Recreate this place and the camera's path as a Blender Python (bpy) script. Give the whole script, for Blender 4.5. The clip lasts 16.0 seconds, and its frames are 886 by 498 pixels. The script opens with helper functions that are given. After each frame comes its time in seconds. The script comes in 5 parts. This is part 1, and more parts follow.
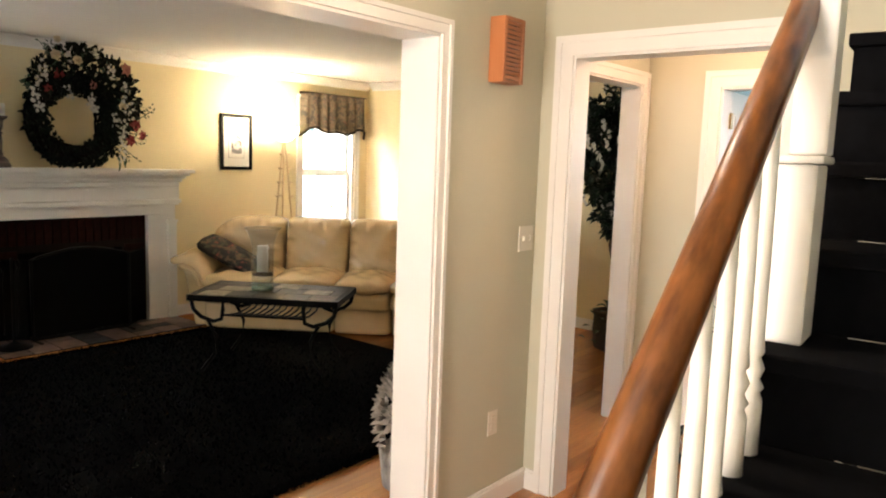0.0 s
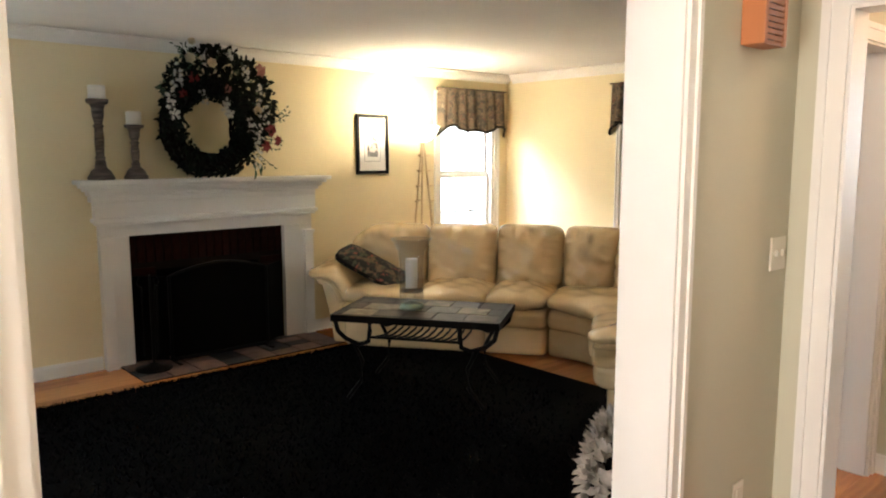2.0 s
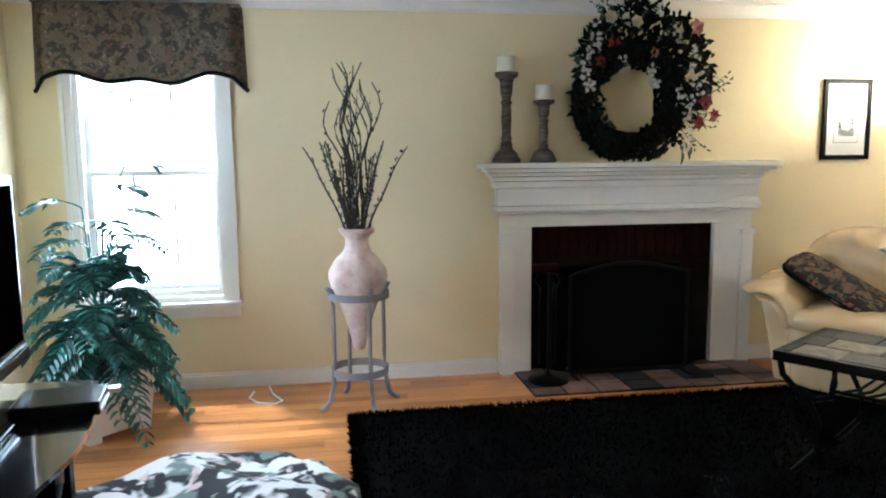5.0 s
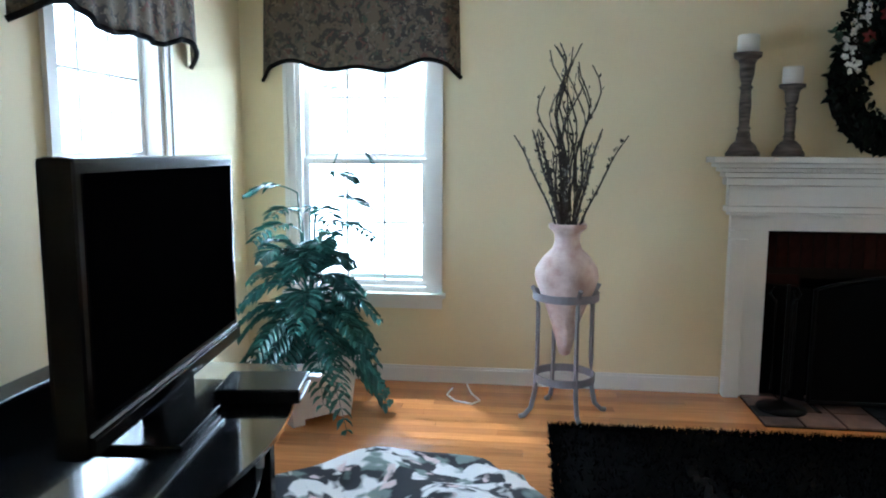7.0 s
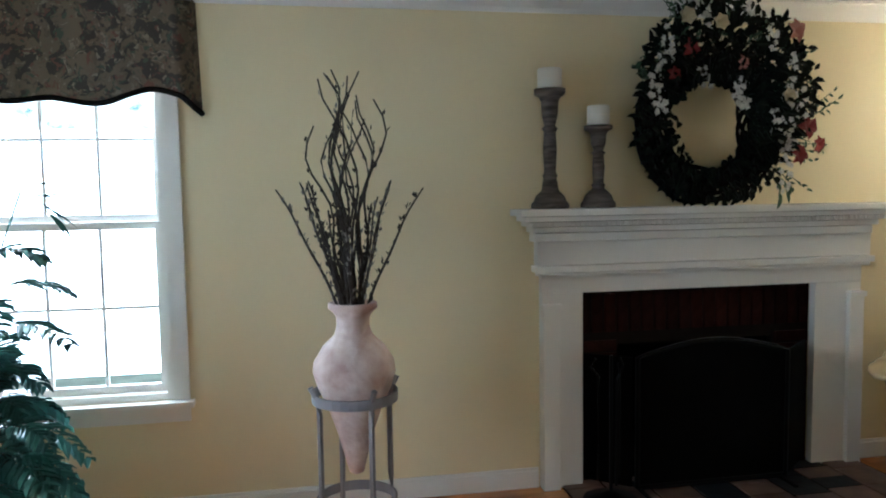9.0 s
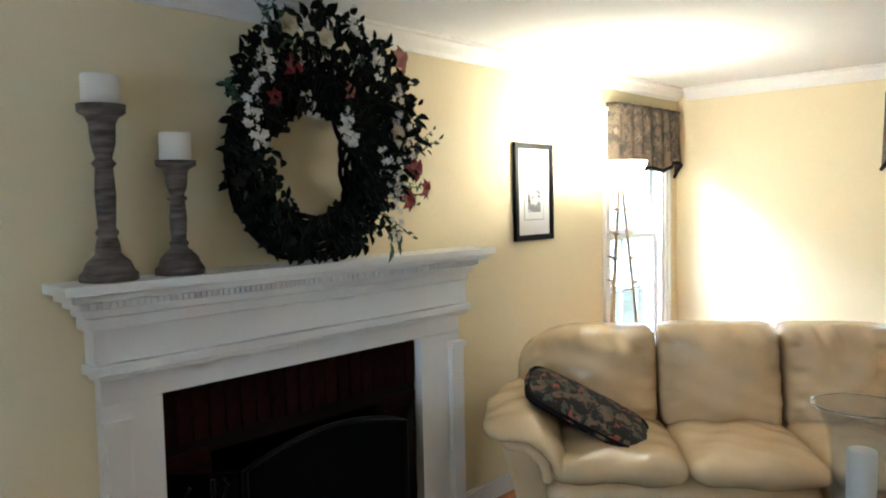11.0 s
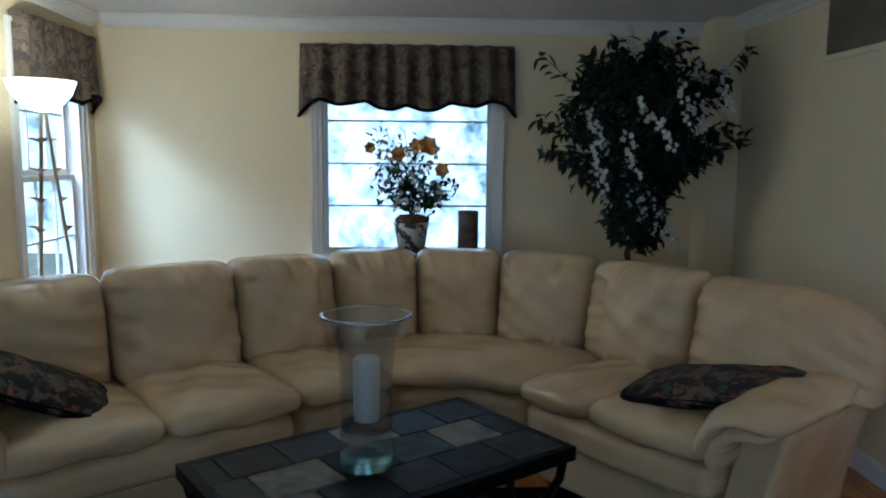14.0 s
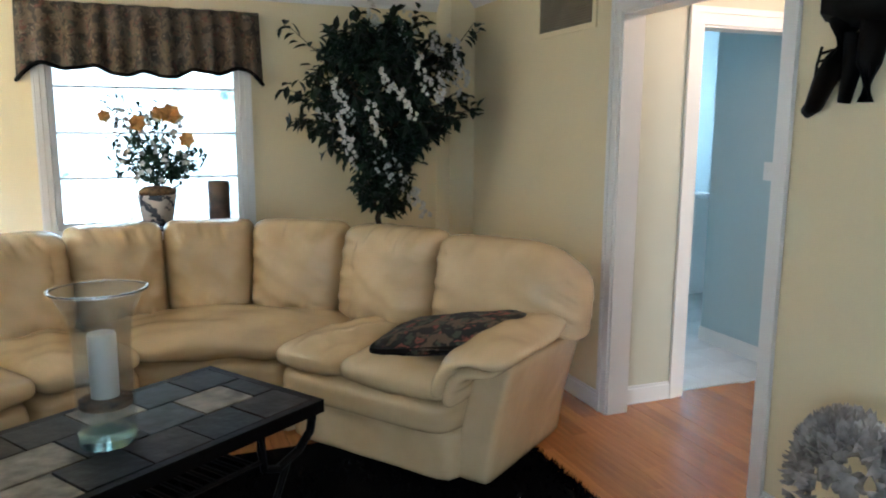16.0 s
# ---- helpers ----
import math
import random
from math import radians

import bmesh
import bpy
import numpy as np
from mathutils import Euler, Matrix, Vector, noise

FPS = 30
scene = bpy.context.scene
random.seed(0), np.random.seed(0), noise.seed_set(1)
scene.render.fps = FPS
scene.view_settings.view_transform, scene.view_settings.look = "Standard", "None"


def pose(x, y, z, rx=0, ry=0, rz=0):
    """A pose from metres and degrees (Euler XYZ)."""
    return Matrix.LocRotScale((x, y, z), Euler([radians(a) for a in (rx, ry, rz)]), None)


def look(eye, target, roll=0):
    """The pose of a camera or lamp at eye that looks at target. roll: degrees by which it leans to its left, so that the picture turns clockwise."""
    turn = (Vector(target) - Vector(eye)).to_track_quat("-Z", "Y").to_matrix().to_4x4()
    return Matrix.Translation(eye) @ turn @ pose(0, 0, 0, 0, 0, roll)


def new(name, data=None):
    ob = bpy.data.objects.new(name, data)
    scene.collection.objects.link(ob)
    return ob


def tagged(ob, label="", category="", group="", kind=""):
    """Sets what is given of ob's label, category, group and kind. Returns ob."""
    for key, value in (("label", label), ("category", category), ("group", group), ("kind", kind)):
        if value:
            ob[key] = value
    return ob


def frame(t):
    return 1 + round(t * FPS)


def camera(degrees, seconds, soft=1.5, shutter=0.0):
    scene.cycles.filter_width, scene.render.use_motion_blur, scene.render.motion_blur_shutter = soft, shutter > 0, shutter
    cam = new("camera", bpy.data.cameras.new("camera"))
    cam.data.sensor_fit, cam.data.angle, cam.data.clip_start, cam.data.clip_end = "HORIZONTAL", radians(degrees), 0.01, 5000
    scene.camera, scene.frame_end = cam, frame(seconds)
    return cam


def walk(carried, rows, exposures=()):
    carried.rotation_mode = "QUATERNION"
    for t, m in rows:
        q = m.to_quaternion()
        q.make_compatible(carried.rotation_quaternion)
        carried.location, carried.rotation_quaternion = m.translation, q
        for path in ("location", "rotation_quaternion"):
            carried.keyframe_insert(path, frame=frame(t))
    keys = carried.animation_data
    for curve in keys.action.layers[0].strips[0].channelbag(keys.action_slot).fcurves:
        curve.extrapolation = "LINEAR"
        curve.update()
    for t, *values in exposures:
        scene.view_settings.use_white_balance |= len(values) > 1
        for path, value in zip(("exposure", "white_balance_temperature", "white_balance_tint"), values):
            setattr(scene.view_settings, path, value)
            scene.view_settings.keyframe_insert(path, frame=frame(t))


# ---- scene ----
cam = camera(62.4, 16.0, 2.0)
PATH = [
    (0, (0.304, 0.271, 1.59), (-0.95, 1.809, 1.341), 2.0),
    (0.5, (0.149, 0.283, 1.588), (-1.107, 1.816, 1.317), 0.6),
    (1, (-0.019, 0.355, 1.59), (-1.34, 1.835, 1.336), -0.0),
    (1.5, (-0.208, 0.452, 1.589), (-1.627, 1.84, 1.342), 0.1),
    (2, (-0.421, 0.562, 1.573), (-1.899, 1.885, 1.317), 0.0),
    (2.5, (-0.626, 0.679, 1.558), (-2.158, 1.941, 1.316), -0.5),
    (3, (-0.803, 0.788, 1.525), (-2.455, 1.887, 1.273), -0.4),
    (3.5, (-0.986, 0.942, 1.498), (-2.72, 1.901, 1.227), -0.2),
    (4, (-1.147, 1.01, 1.472), (-2.964, 1.802, 1.201), -0.3),
    (4.5, (-1.26, 1.069, 1.473), (-3.157, 1.63, 1.181), -0.6),
    (5, (-1.349, 1.102, 1.456), (-3.308, 1.409, 1.198), -0.5),
    (7.5, (-1.814, 1.047, 1.408), (-3.78, 0.798, 1.139), 0.3),
    (8, (-2.066, 1.078, 1.42), (-4.046, 0.935, 1.177), -0.4),
    (8.5, (-2.316, 1.089, 1.453), (-4.305, 1.14, 1.245), 0.3),
    (9, (-2.559, 1.097, 1.478), (-4.521, 1.454, 1.325), -0.9),
    (11.5, (-3.661, 1.314, 1.648), (-4.759, 2.98, 1.508), -0.5),
    (12, (-3.772, 1.392, 1.624), (-4.572, 3.219, 1.481), -0.1),
    (12.5, (-3.855, 1.464, 1.6), (-4.43, 3.374, 1.446), 0.5),
    (13, (-3.871, 1.459, 1.568), (-4.238, 3.417, 1.394), 0.5),
    (13.5, (-3.886, 1.436, 1.542), (-4.032, 3.418, 1.319), 0.0),
    (14.5, (-3.928, 1.395, 1.458), (-3.628, 3.356, 1.198), 0.9),
    (15, (-3.886, 1.352, 1.48), (-3.465, 3.284, 1.184), 0.3),
    (15.5, (-3.861, 1.31, 1.475), (-3.277, 3.197, 1.159), -0.0),
    (16, (-3.843, 1.279, 1.49), (-3.136, 3.122, 1.165), 0.3),
]
walk(cam, [(t, look(eye, target, roll)) for t, eye, target, roll in PATH], [(0, 0.28, 6600, 12), (1.5, 0.18, 6350, 11), (2.5, 0.2, 6050, 10), (3.5, 0.3, 5550, 9), (5, 0.66, 5250, 7), (7.5, 0.05, 4950, 5), (8.5, -0.27, 4950, 4), (9, -0.08, 5250, 5), (11.5, 0.3, 5000, 6), (12.5, -0.37, 4600, 5), (14, -1.2, 4400, 3), (15, -0.5, 4750, 4), (16, 0.1, 5150, 5)])

# ---- world and light ----
world = bpy.data.worlds.new("sky")
scene.world = world
world.use_nodes = True
wn = world.node_tree.nodes
sky = wn.new("ShaderNodeTexSky")
sky.sky_type = "NISHITA"
sky.sun_disc = False
sky.sun_elevation = radians(38)
sky.sun_rotation = radians(200)
world.node_tree.links.new(sky.outputs[0], wn["Background"].inputs[0])
wn["Background"].inputs[1].default_value = 0.12


def lamp(name, kind, m, power, color, size=0.1, size_y=None):
    d = bpy.data.lights.new(name, kind)
    d.energy, d.color = power, color
    if kind == "AREA":
        d.size = size
        if size_y:
            d.shape, d.size_y = "RECTANGLE", size_y
    elif kind == "SUN":
        d.angle = size
    else:
        d.shadow_soft_size = size
    ob = new(name, d)
    ob.matrix_world = m
    return ob


sun = lamp("sun", "SUN", look((0, 0, 20), (8, 6, 5)), 3.5, (1.0, 0.95, 0.88), radians(3))
DAY = (0.86, 0.94, 1.0)
lamp("daylight_west_south", "AREA", look((-6.17, 0.05, 1.36), (-4, 0.05, 1.0)), 60, DAY, 0.8, 1.5)
lamp("daylight_west_north", "AREA", look((-6.85, 5.70, 2.75), (-5.2, 6.3, 0.7)), 480, DAY, 1.2, 1.0)
lamp("daylight_north", "AREA", look((-3.91, 7.35, 2.75), (-3.91, 5.2, 0.6)), 720, DAY, 1.5, 1.0)
lamp("daylight_south", "AREA", look((-4.62, -0.87, 1.36), (-4.62, 2, 1.2)), 36, DAY, 0.8, 1.5)
# Added fill from the front end of the hall; that wall has no door.
lamp("front_hall_fill", "AREA", look((-0.75, -1.95, 1.35), (-0.75, 2, 1.3)), 112, (1.0, 0.93, 0.85), 1.1, 1.9)
lamp("hall_ceiling_bulb", "POINT", look((-0.75, 1.55, 2.2), (-0.75, 1.55, 0)), 23, (1.0, 0.80, 0.60), 0.1)
lamp("passage_ceiling_bulb", "POINT", look((-0.85, 3.85, 2.25), (-0.85, 3.85, 0)), 20, (1.0, 0.66, 0.44), 0.08)
# Added cool fill for the blue room, whose walls have no window.
lamp("blue_room_fill", "AREA", look((0.75, 7.9, 1.6), (-1, 5.5, 0.9)), 85, (0.80, 0.92, 1.0), 1.2, 1.2)
lamp("torchiere_bulb", "POINT", look((-5.6, 4.95, 1.90), (-5.6, 4.95, 3)), 58, (1.0, 0.80, 0.52), 0.06)

# ---- materials ----


def mat(name, color, rough=0.5, metal=0.0, var=0.12, scale=6.0, bump=0.0, bscale=60.0, coat=0.0, color2=None, spec=0.5, stretch=None, island=0.0, trans=0.0, detail=4.0):
    m = bpy.data.materials.new(name)
    m.use_nodes = True
    n, l = m.node_tree.nodes, m.node_tree.links
    b = n["Principled BSDF"]
    b.inputs["Roughness"].default_value = rough
    b.inputs["Metallic"].default_value = metal
    b.inputs["Coat Weight"].default_value = coat
    b.inputs["Coat Roughness"].default_value = 0.15
    b.inputs["Specular IOR Level"].default_value = spec
    b.inputs["Transmission Weight"].default_value = trans
    tc = n.new("ShaderNodeTexCoord")
    mp = n.new("ShaderNodeMapping")
    l.new(tc.outputs["Object"], mp.inputs[0])
    if stretch:
        mp.inputs["Scale"].default_value = stretch
    t = n.new("ShaderNodeTexNoise")
    t.inputs["Scale"].default_value = scale
    t.inputs["Detail"].default_value = detail
    l.new(mp.outputs[0], t.inputs[0])
    r = n.new("ShaderNodeValToRGB")
    c2 = color2 if color2 else [c * (1 - var * 2) for c in color]
    r.color_ramp.elements[0].position, r.color_ramp.elements[1].position = 0.3, 0.7
    r.color_ramp.elements[0].color = (*c2, 1)
    r.color_ramp.elements[1].color = (*[min(1, c * (1 + var * 0.3)) for c in color], 1)
    l.new(t.outputs[0], r.inputs[0])
    out = r.outputs[0]
    if island:
        info = n.new("ShaderNodeObjectInfo")
        geo = n.new("ShaderNodeNewGeometry")
        add = n.new("ShaderNodeMath")
        add.operation = "ADD"
        l.new(info.outputs["Random"], add.inputs[0])
        l.new(geo.outputs["Random Per Island"], add.inputs[1])
        fr = n.new("ShaderNodeMath")
        fr.operation = "FRACT"
        l.new(add.outputs[0], fr.inputs[0])
        mr = n.new("ShaderNodeMapRange")
        mr.inputs["To Min"].default_value = 1 - island
        mr.inputs["To Max"].default_value = 1 + island * 0.5
        l.new(fr.outputs[0], mr.inputs[0])
        hs = n.new("ShaderNodeHueSaturation")
        l.new(out, hs.inputs["Color"])
        l.new(mr.outputs[0], hs.inputs["Value"])
        out = hs.outputs[0]
    l.new(out, b.inputs["Base Color"])
    if bump:
        t2 = n.new("ShaderNodeTexNoise")
        t2.inputs["Scale"].default_value = bscale
        t2.inputs["Detail"].default_value = 3
        l.new(mp.outputs[0], t2.inputs[0])
        bp = n.new("ShaderNodeBump")
        bp.inputs["Strength"].default_value = bump
        bp.inputs["Distance"].default_value = 0.01
        l.new(t2.outputs[0], bp.inputs["Height"])
        l.new(bp.outputs[0], b.inputs["Normal"])
    return m


def floral(name, ground, blots, scale, rough=0.9):
    """Printed or woven cloth: blots of several colours on a ground."""
    m = bpy.data.materials.new(name)
    m.use_nodes = True
    n, l = m.node_tree.nodes, m.node_tree.links
    b = n["Principled BSDF"]
    b.inputs["Roughness"].default_value = rough
    tc = n.new("ShaderNodeTexCoord")
    warp = n.new("ShaderNodeTexNoise")
    warp.inputs["Scale"].default_value = scale * 0.8
    l.new(tc.outputs["Object"], warp.inputs[0])
    mix = n.new("ShaderNodeMix")
    mix.data_type = "VECTOR"
    mix.inputs[0].default_value = 0.12
    l.new(tc.outputs["Object"], mix.inputs[4])
    l.new(warp.outputs["Color"], mix.inputs[5])
    out = None
    for i, (col, sc, lo) in enumerate(blots):
        t = n.new("ShaderNodeTexNoise")
        t.noise_dimensions = "4D"
        t.inputs["W"].default_value = i * 7.3
        t.inputs["Scale"].default_value = scale * sc
        t.inputs["Detail"].default_value = 2
        l.new(mix.outputs[1], t.inputs[0])
        r = n.new("ShaderNodeValToRGB")
        r.color_ramp.elements[0].position, r.color_ramp.elements[1].position = lo, lo + 0.05
        l.new(t.outputs[0], r.inputs[0])
        mx = n.new("ShaderNodeMix")
        mx.data_type = "RGBA"
        l.new(r.outputs[0], mx.inputs[0])
        if out is None:
            mx.inputs[6].default_value = (*ground, 1)
        else:
            l.new(out, mx.inputs[6])
        mx.inputs[7].default_value = (*col, 1)
        out = mx.outputs[2]
    l.new(out, b.inputs["Base Color"])
    return m


def glow(name, color, strength):
    m = bpy.data.materials.new(name)
    m.use_nodes = True
    b = m.node_tree.nodes["Principled BSDF"]
    b.inputs["Base Color"].default_value = (*color, 1)
    b.inputs["Emission Color"].default_value = (*color, 1)
    b.inputs["Emission Strength"].default_value = strength
    return m


M_YELLOW = mat("cream_yellow_wall_paint", (0.80, 0.69, 0.44), 0.75, var=0.02, scale=1.5, bump=0.04, bscale=180)
M_GREEN = mat("sage_hall_wall_paint", (0.56, 0.54, 0.42), 0.75, var=0.02, scale=1.5, bump=0.04, bscale=180)
M_BLUE = mat("pale_blue_wall_paint", (0.45, 0.56, 0.57), 0.75, var=0.02, scale=1.5, bump=0.04, bscale=180)
M_WHITE = mat("white_trim_paint", (0.82, 0.80, 0.76), 0.35, var=0.02, scale=3, bump=0.03, bscale=40)
M_CEIL = mat("white_ceiling_paint", (0.78, 0.77, 0.74), 0.9, var=0.02, scale=2, bump=0.06, bscale=120)
M_OAK = mat("honey_oak_floor", (0.53, 0.215, 0.062), 0.24, var=0.12, scale=5, stretch=(9, 0.7, 1), island=0.30, coat=0.3, bump=0.02, bscale=40)
M_OAKDARK = mat("floor_joint", (0.12, 0.055, 0.02), 0.6)
M_TILE = mat("white_marble_tile", (0.75, 0.76, 0.76), 0.25, var=0.08, scale=4)
M_LEATHER = mat("cream_leather", (0.68, 0.51, 0.29), 0.25, var=0.05, scale=3, bump=0.30, bscale=16, color2=(0.56, 0.405, 0.22), coat=0.45)


def wrinkle(m, scale, strength, depth):
    """Adds soft irregular folds under a material's fine relief."""
    n, l = m.node_tree.nodes, m.node_tree.links
    b = n["Principled BSDF"]
    tc = n.new("ShaderNodeTexCoord")
    t = n.new("ShaderNodeTexNoise")
    t.noise_type = "RIDGED_MULTIFRACTAL"
    t.inputs["Scale"].default_value = scale
    t.inputs["Detail"].default_value = 2.5
    t.inputs["Distortion"].default_value = 0.8
    l.new(tc.outputs["Object"], t.inputs[0])
    bp = n.new("ShaderNodeBump")
    bp.inputs["Strength"].default_value = strength
    bp.inputs["Distance"].default_value = depth
    l.new(t.outputs[0], bp.inputs["Height"])
    old = b.inputs["Normal"].links
    if old:
        l.new(old[0].from_socket, bp.inputs["Normal"])
    l.new(bp.outputs[0], b.inputs["Normal"])


wrinkle(M_LEATHER, 4.0, 0.5, 0.018)
M_RUG = mat("black_shag_wool", (0.0012, 0.0012, 0.0015), 1.0, spec=0.05, var=0.2, scale=30)
M_IRON = mat("black_wrought_iron", (0.0014, 0.0014, 0.0017), 0.5, var=0.2, scale=20, bump=0.1, bscale=60, spec=0.1)
M_SLATE = [mat("slate_" + k, c, 0.55, var=0.35, scale=13, bump=0.35, bscale=25, spec=0.2) for k, c in (("dark", (0.009, 0.011, 0.014)), ("blue", (0.04, 0.052, 0.06)), ("rust", (0.030, 0.022, 0.021)), ("pale", (0.22, 0.195, 0.155)))]
M_BLACKGLOSS = mat("glossy_black_plastic", (0.002, 0.002, 0.0024), 0.18, var=0.0, spec=0.12)
M_SCREEN = mat("dark_tv_screen", (0.001, 0.001, 0.0013), 0.25, var=0.0, spec=0.0)
M_DARKGLASS = mat("smoked_black_glass", (0.008, 0.009, 0.011), 0.04, var=0.0, coat=1.0)
M_SILVER = mat("brushed_silver", (0.55, 0.57, 0.6), 0.3, metal=0.9, var=0.05)
# Fireplace shade is put into the brick and mortar colours, near black.
M_BRICK = mat("red_brick_darkened_for_shade", (0.020, 0.005, 0.003), 0.95, spec=0.08, var=0.2, scale=20, bump=0.3, bscale=60, island=0.3)
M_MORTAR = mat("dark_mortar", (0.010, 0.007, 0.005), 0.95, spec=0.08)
M_FIREBLACK = mat("matte_fireplace_black", (0.0014, 0.0013, 0.0012), 0.95, spec=0.05)
M_HEARTH = mat("hearth_slate", (0.17, 0.095, 0.07), 0.6, var=0.25, scale=8, bump=0.2, bscale=30, island=0.45)
M_TERRA = mat("whitewashed_pink_terracotta", (0.74, 0.63, 0.59), 0.85, scale=9, color2=(0.44, 0.27, 0.23), bump=0.5, bscale=35)
M_STANDGREY = mat("grey_metal_stand", (0.30, 0.29, 0.32), 0.5, metal=0.3)
M_TWIG = mat("dark_curly_willow", (0.045, 0.034, 0.028), 0.8, var=0.3, scale=40)
M_CATKIN = mat("grey_catkins", (0.22, 0.20, 0.18), 0.9)
M_CANDLE = mat("ivory_wax", (0.80, 0.77, 0.70), 0.5, var=0.02)
M_AGED = mat("distressed_grey_brown_wood", (0.17, 0.14, 0.12), 0.75, scale=10, stretch=(1, 1, 6), color2=(0.028, 0.02, 0.018), bump=0.2, bscale=60)
M_FICUS = mat("deep_green_ficus_leaf", (0.014, 0.034, 0.016), 0.45, spec=0.3, var=0.3, scale=12, island=0.6)
M_LEAF = mat("dark_green_leaf", (0.06, 0.125, 0.06), 0.45, var=0.3, scale=12, island=0.5)
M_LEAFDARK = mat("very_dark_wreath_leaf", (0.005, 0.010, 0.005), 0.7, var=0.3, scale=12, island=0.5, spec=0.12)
M_PALM = mat("blue_green_palm_leaf", (0.085, 0.23, 0.195), 0.26, var=0.2, scale=10, island=0.5)
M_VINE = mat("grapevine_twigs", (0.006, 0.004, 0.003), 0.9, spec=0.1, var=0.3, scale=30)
M_BLOSSOM = mat("white_silk_blossom", (0.68, 0.66, 0.60), 0.8, var=0.05, island=0.2)
M_CREAMROSE = mat("cream_silk_rose", (0.72, 0.62, 0.42), 0.8, var=0.1, scale=20)
M_RED = mat("red_silk_lily", (0.24, 0.016, 0.016), 0.7, var=0.2)
M_PINKF = mat("pink_silk_flower", (0.36, 0.14, 0.11), 0.7, var=0.2)
M_ORANGE = mat("orange_silk_rose", (0.95, 0.58, 0.20), 0.7, var=0.15, scale=20)
M_TRUNK = mat("brown_bark", (0.10, 0.07, 0.05), 0.9, var=0.3, scale=25, bump=0.4, bscale=40)
M_BASKET = mat("dark_woven_basket", (0.06, 0.035, 0.02), 0.8, var=0.3, scale=40, bump=0.5, bscale=60)
M_MOSS = mat("brown_moss", (0.17, 0.10, 0.045), 0.95, var=0.4, scale=40, bump=0.6, bscale=60)
M_POTBLUE = floral("white_pot_with_dark_blue_print", (0.62, 0.58, 0.56), (((0.06, 0.07, 0.10), 1.0, 0.52),), 14, 0.25)
M_CHERRY = mat("orange_cedar_wood", (0.47, 0.17, 0.06), 0.5, var=0.15, scale=6, stretch=(1, 1, 0.2))
M_RAIL = mat("walnut_stained_handrail", (0.24, 0.082, 0.018), 0.35, scale=9, stretch=(4, 1, 1), color2=(0.06, 0.018, 0.004), coat=0.1, spec=0.3)
M_STAIR = mat("black_stair_carpet", (0.005, 0.005, 0.006), 1.0, spec=0.05, var=0.2, scale=40)
M_BRASS = mat("antique_brass", (0.28, 0.17, 0.07), 0.35, metal=0.9)
M_PLASTIC = mat("ivory_switch_plastic", (0.74, 0.70, 0.60), 0.4, var=0.0)
M_MATBOARD = mat("white_mat_board", (0.80, 0.80, 0.78), 0.8, var=0.01)
M_PRINT = floral("grey_landscape_print", (0.62, 0.62, 0.60), (((0.22, 0.23, 0.24), 1.0, 0.50), ((0.06, 0.06, 0.06), 1.6, 0.60)), 16, 0.6)
M_VALANCE = floral("brown_tapestry_floral", (0.125, 0.096, 0.064), (((0.045, 0.036, 0.03), 1.0, 0.50), ((0.12, 0.055, 0.042), 1.5, 0.60), ((0.06, 0.07, 0.05), 1.9, 0.60), ((0.19, 0.155, 0.115), 2.4, 0.60)), 19)
M_PILLOW = floral("dark_floral_tapestry", (0.11, 0.072, 0.044), (((0.004, 0.003, 0.003), 1.0, 0.42), ((0.20, 0.05, 0.035), 1.4, 0.60), ((0.05, 0.055, 0.035), 1.9, 0.58)), 14)
M_FRINGE = mat("black_velvet_trim", (0.008, 0.007, 0.007), 0.95, spec=0.1)
M_THROW = floral("black_white_green_leaf_print", (0.70, 0.68, 0.66), (((0.010, 0.010, 0.014), 1.0, 0.47), ((0.16, 0.20, 0.18), 0.9, 0.56), ((0.62, 0.48, 0.46), 1.3, 0.62)), 8)
M_RUFFLE = mat("off_white_ruffled_coral", (0.50, 0.45, 0.40), 0.85, var=0.3, scale=18)
M_OPAL = glow("lit_opal_glass", (1.0, 0.86, 0.62), 9.0)
M_VENT = mat("brown_grey_vent_grille", (0.24, 0.20, 0.14), 0.5, var=0.1)


def glass(name, color, rough=0.0, ior=1.45):
    m = bpy.data.materials.new(name)
    m.use_nodes = True
    b = m.node_tree.nodes["Principled BSDF"]
    b.inputs["Base Color"].default_value = (*color, 1)
    b.inputs["Roughness"].default_value = rough
    b.inputs["Transmission Weight"].default_value = 1
    b.inputs["IOR"].default_value = ior
    return m


M_GLASS = glass("hurricane_glass", (0.13, 0.17, 0.16), 0.0, 1.25)
mgb = M_GLASS.node_tree.nodes["Principled BSDF"]
mgb.inputs["Transmission Weight"].default_value = 0.0
mgb.inputs["Alpha"].default_value = 0.13
mgb.inputs["Roughness"].default_value = 0.03
mgb.inputs["Coat Weight"].default_value = 1.0
M_FOOT = glass("green_bottle_glass", (0.30, 0.44, 0.40), 0.02, 1.3)
M_FOOT.node_tree.nodes["Principled BSDF"].inputs["Transmission Weight"].default_value = 0.75
M_PANE = glass("window_glass", (0.98, 1.0, 1.0))


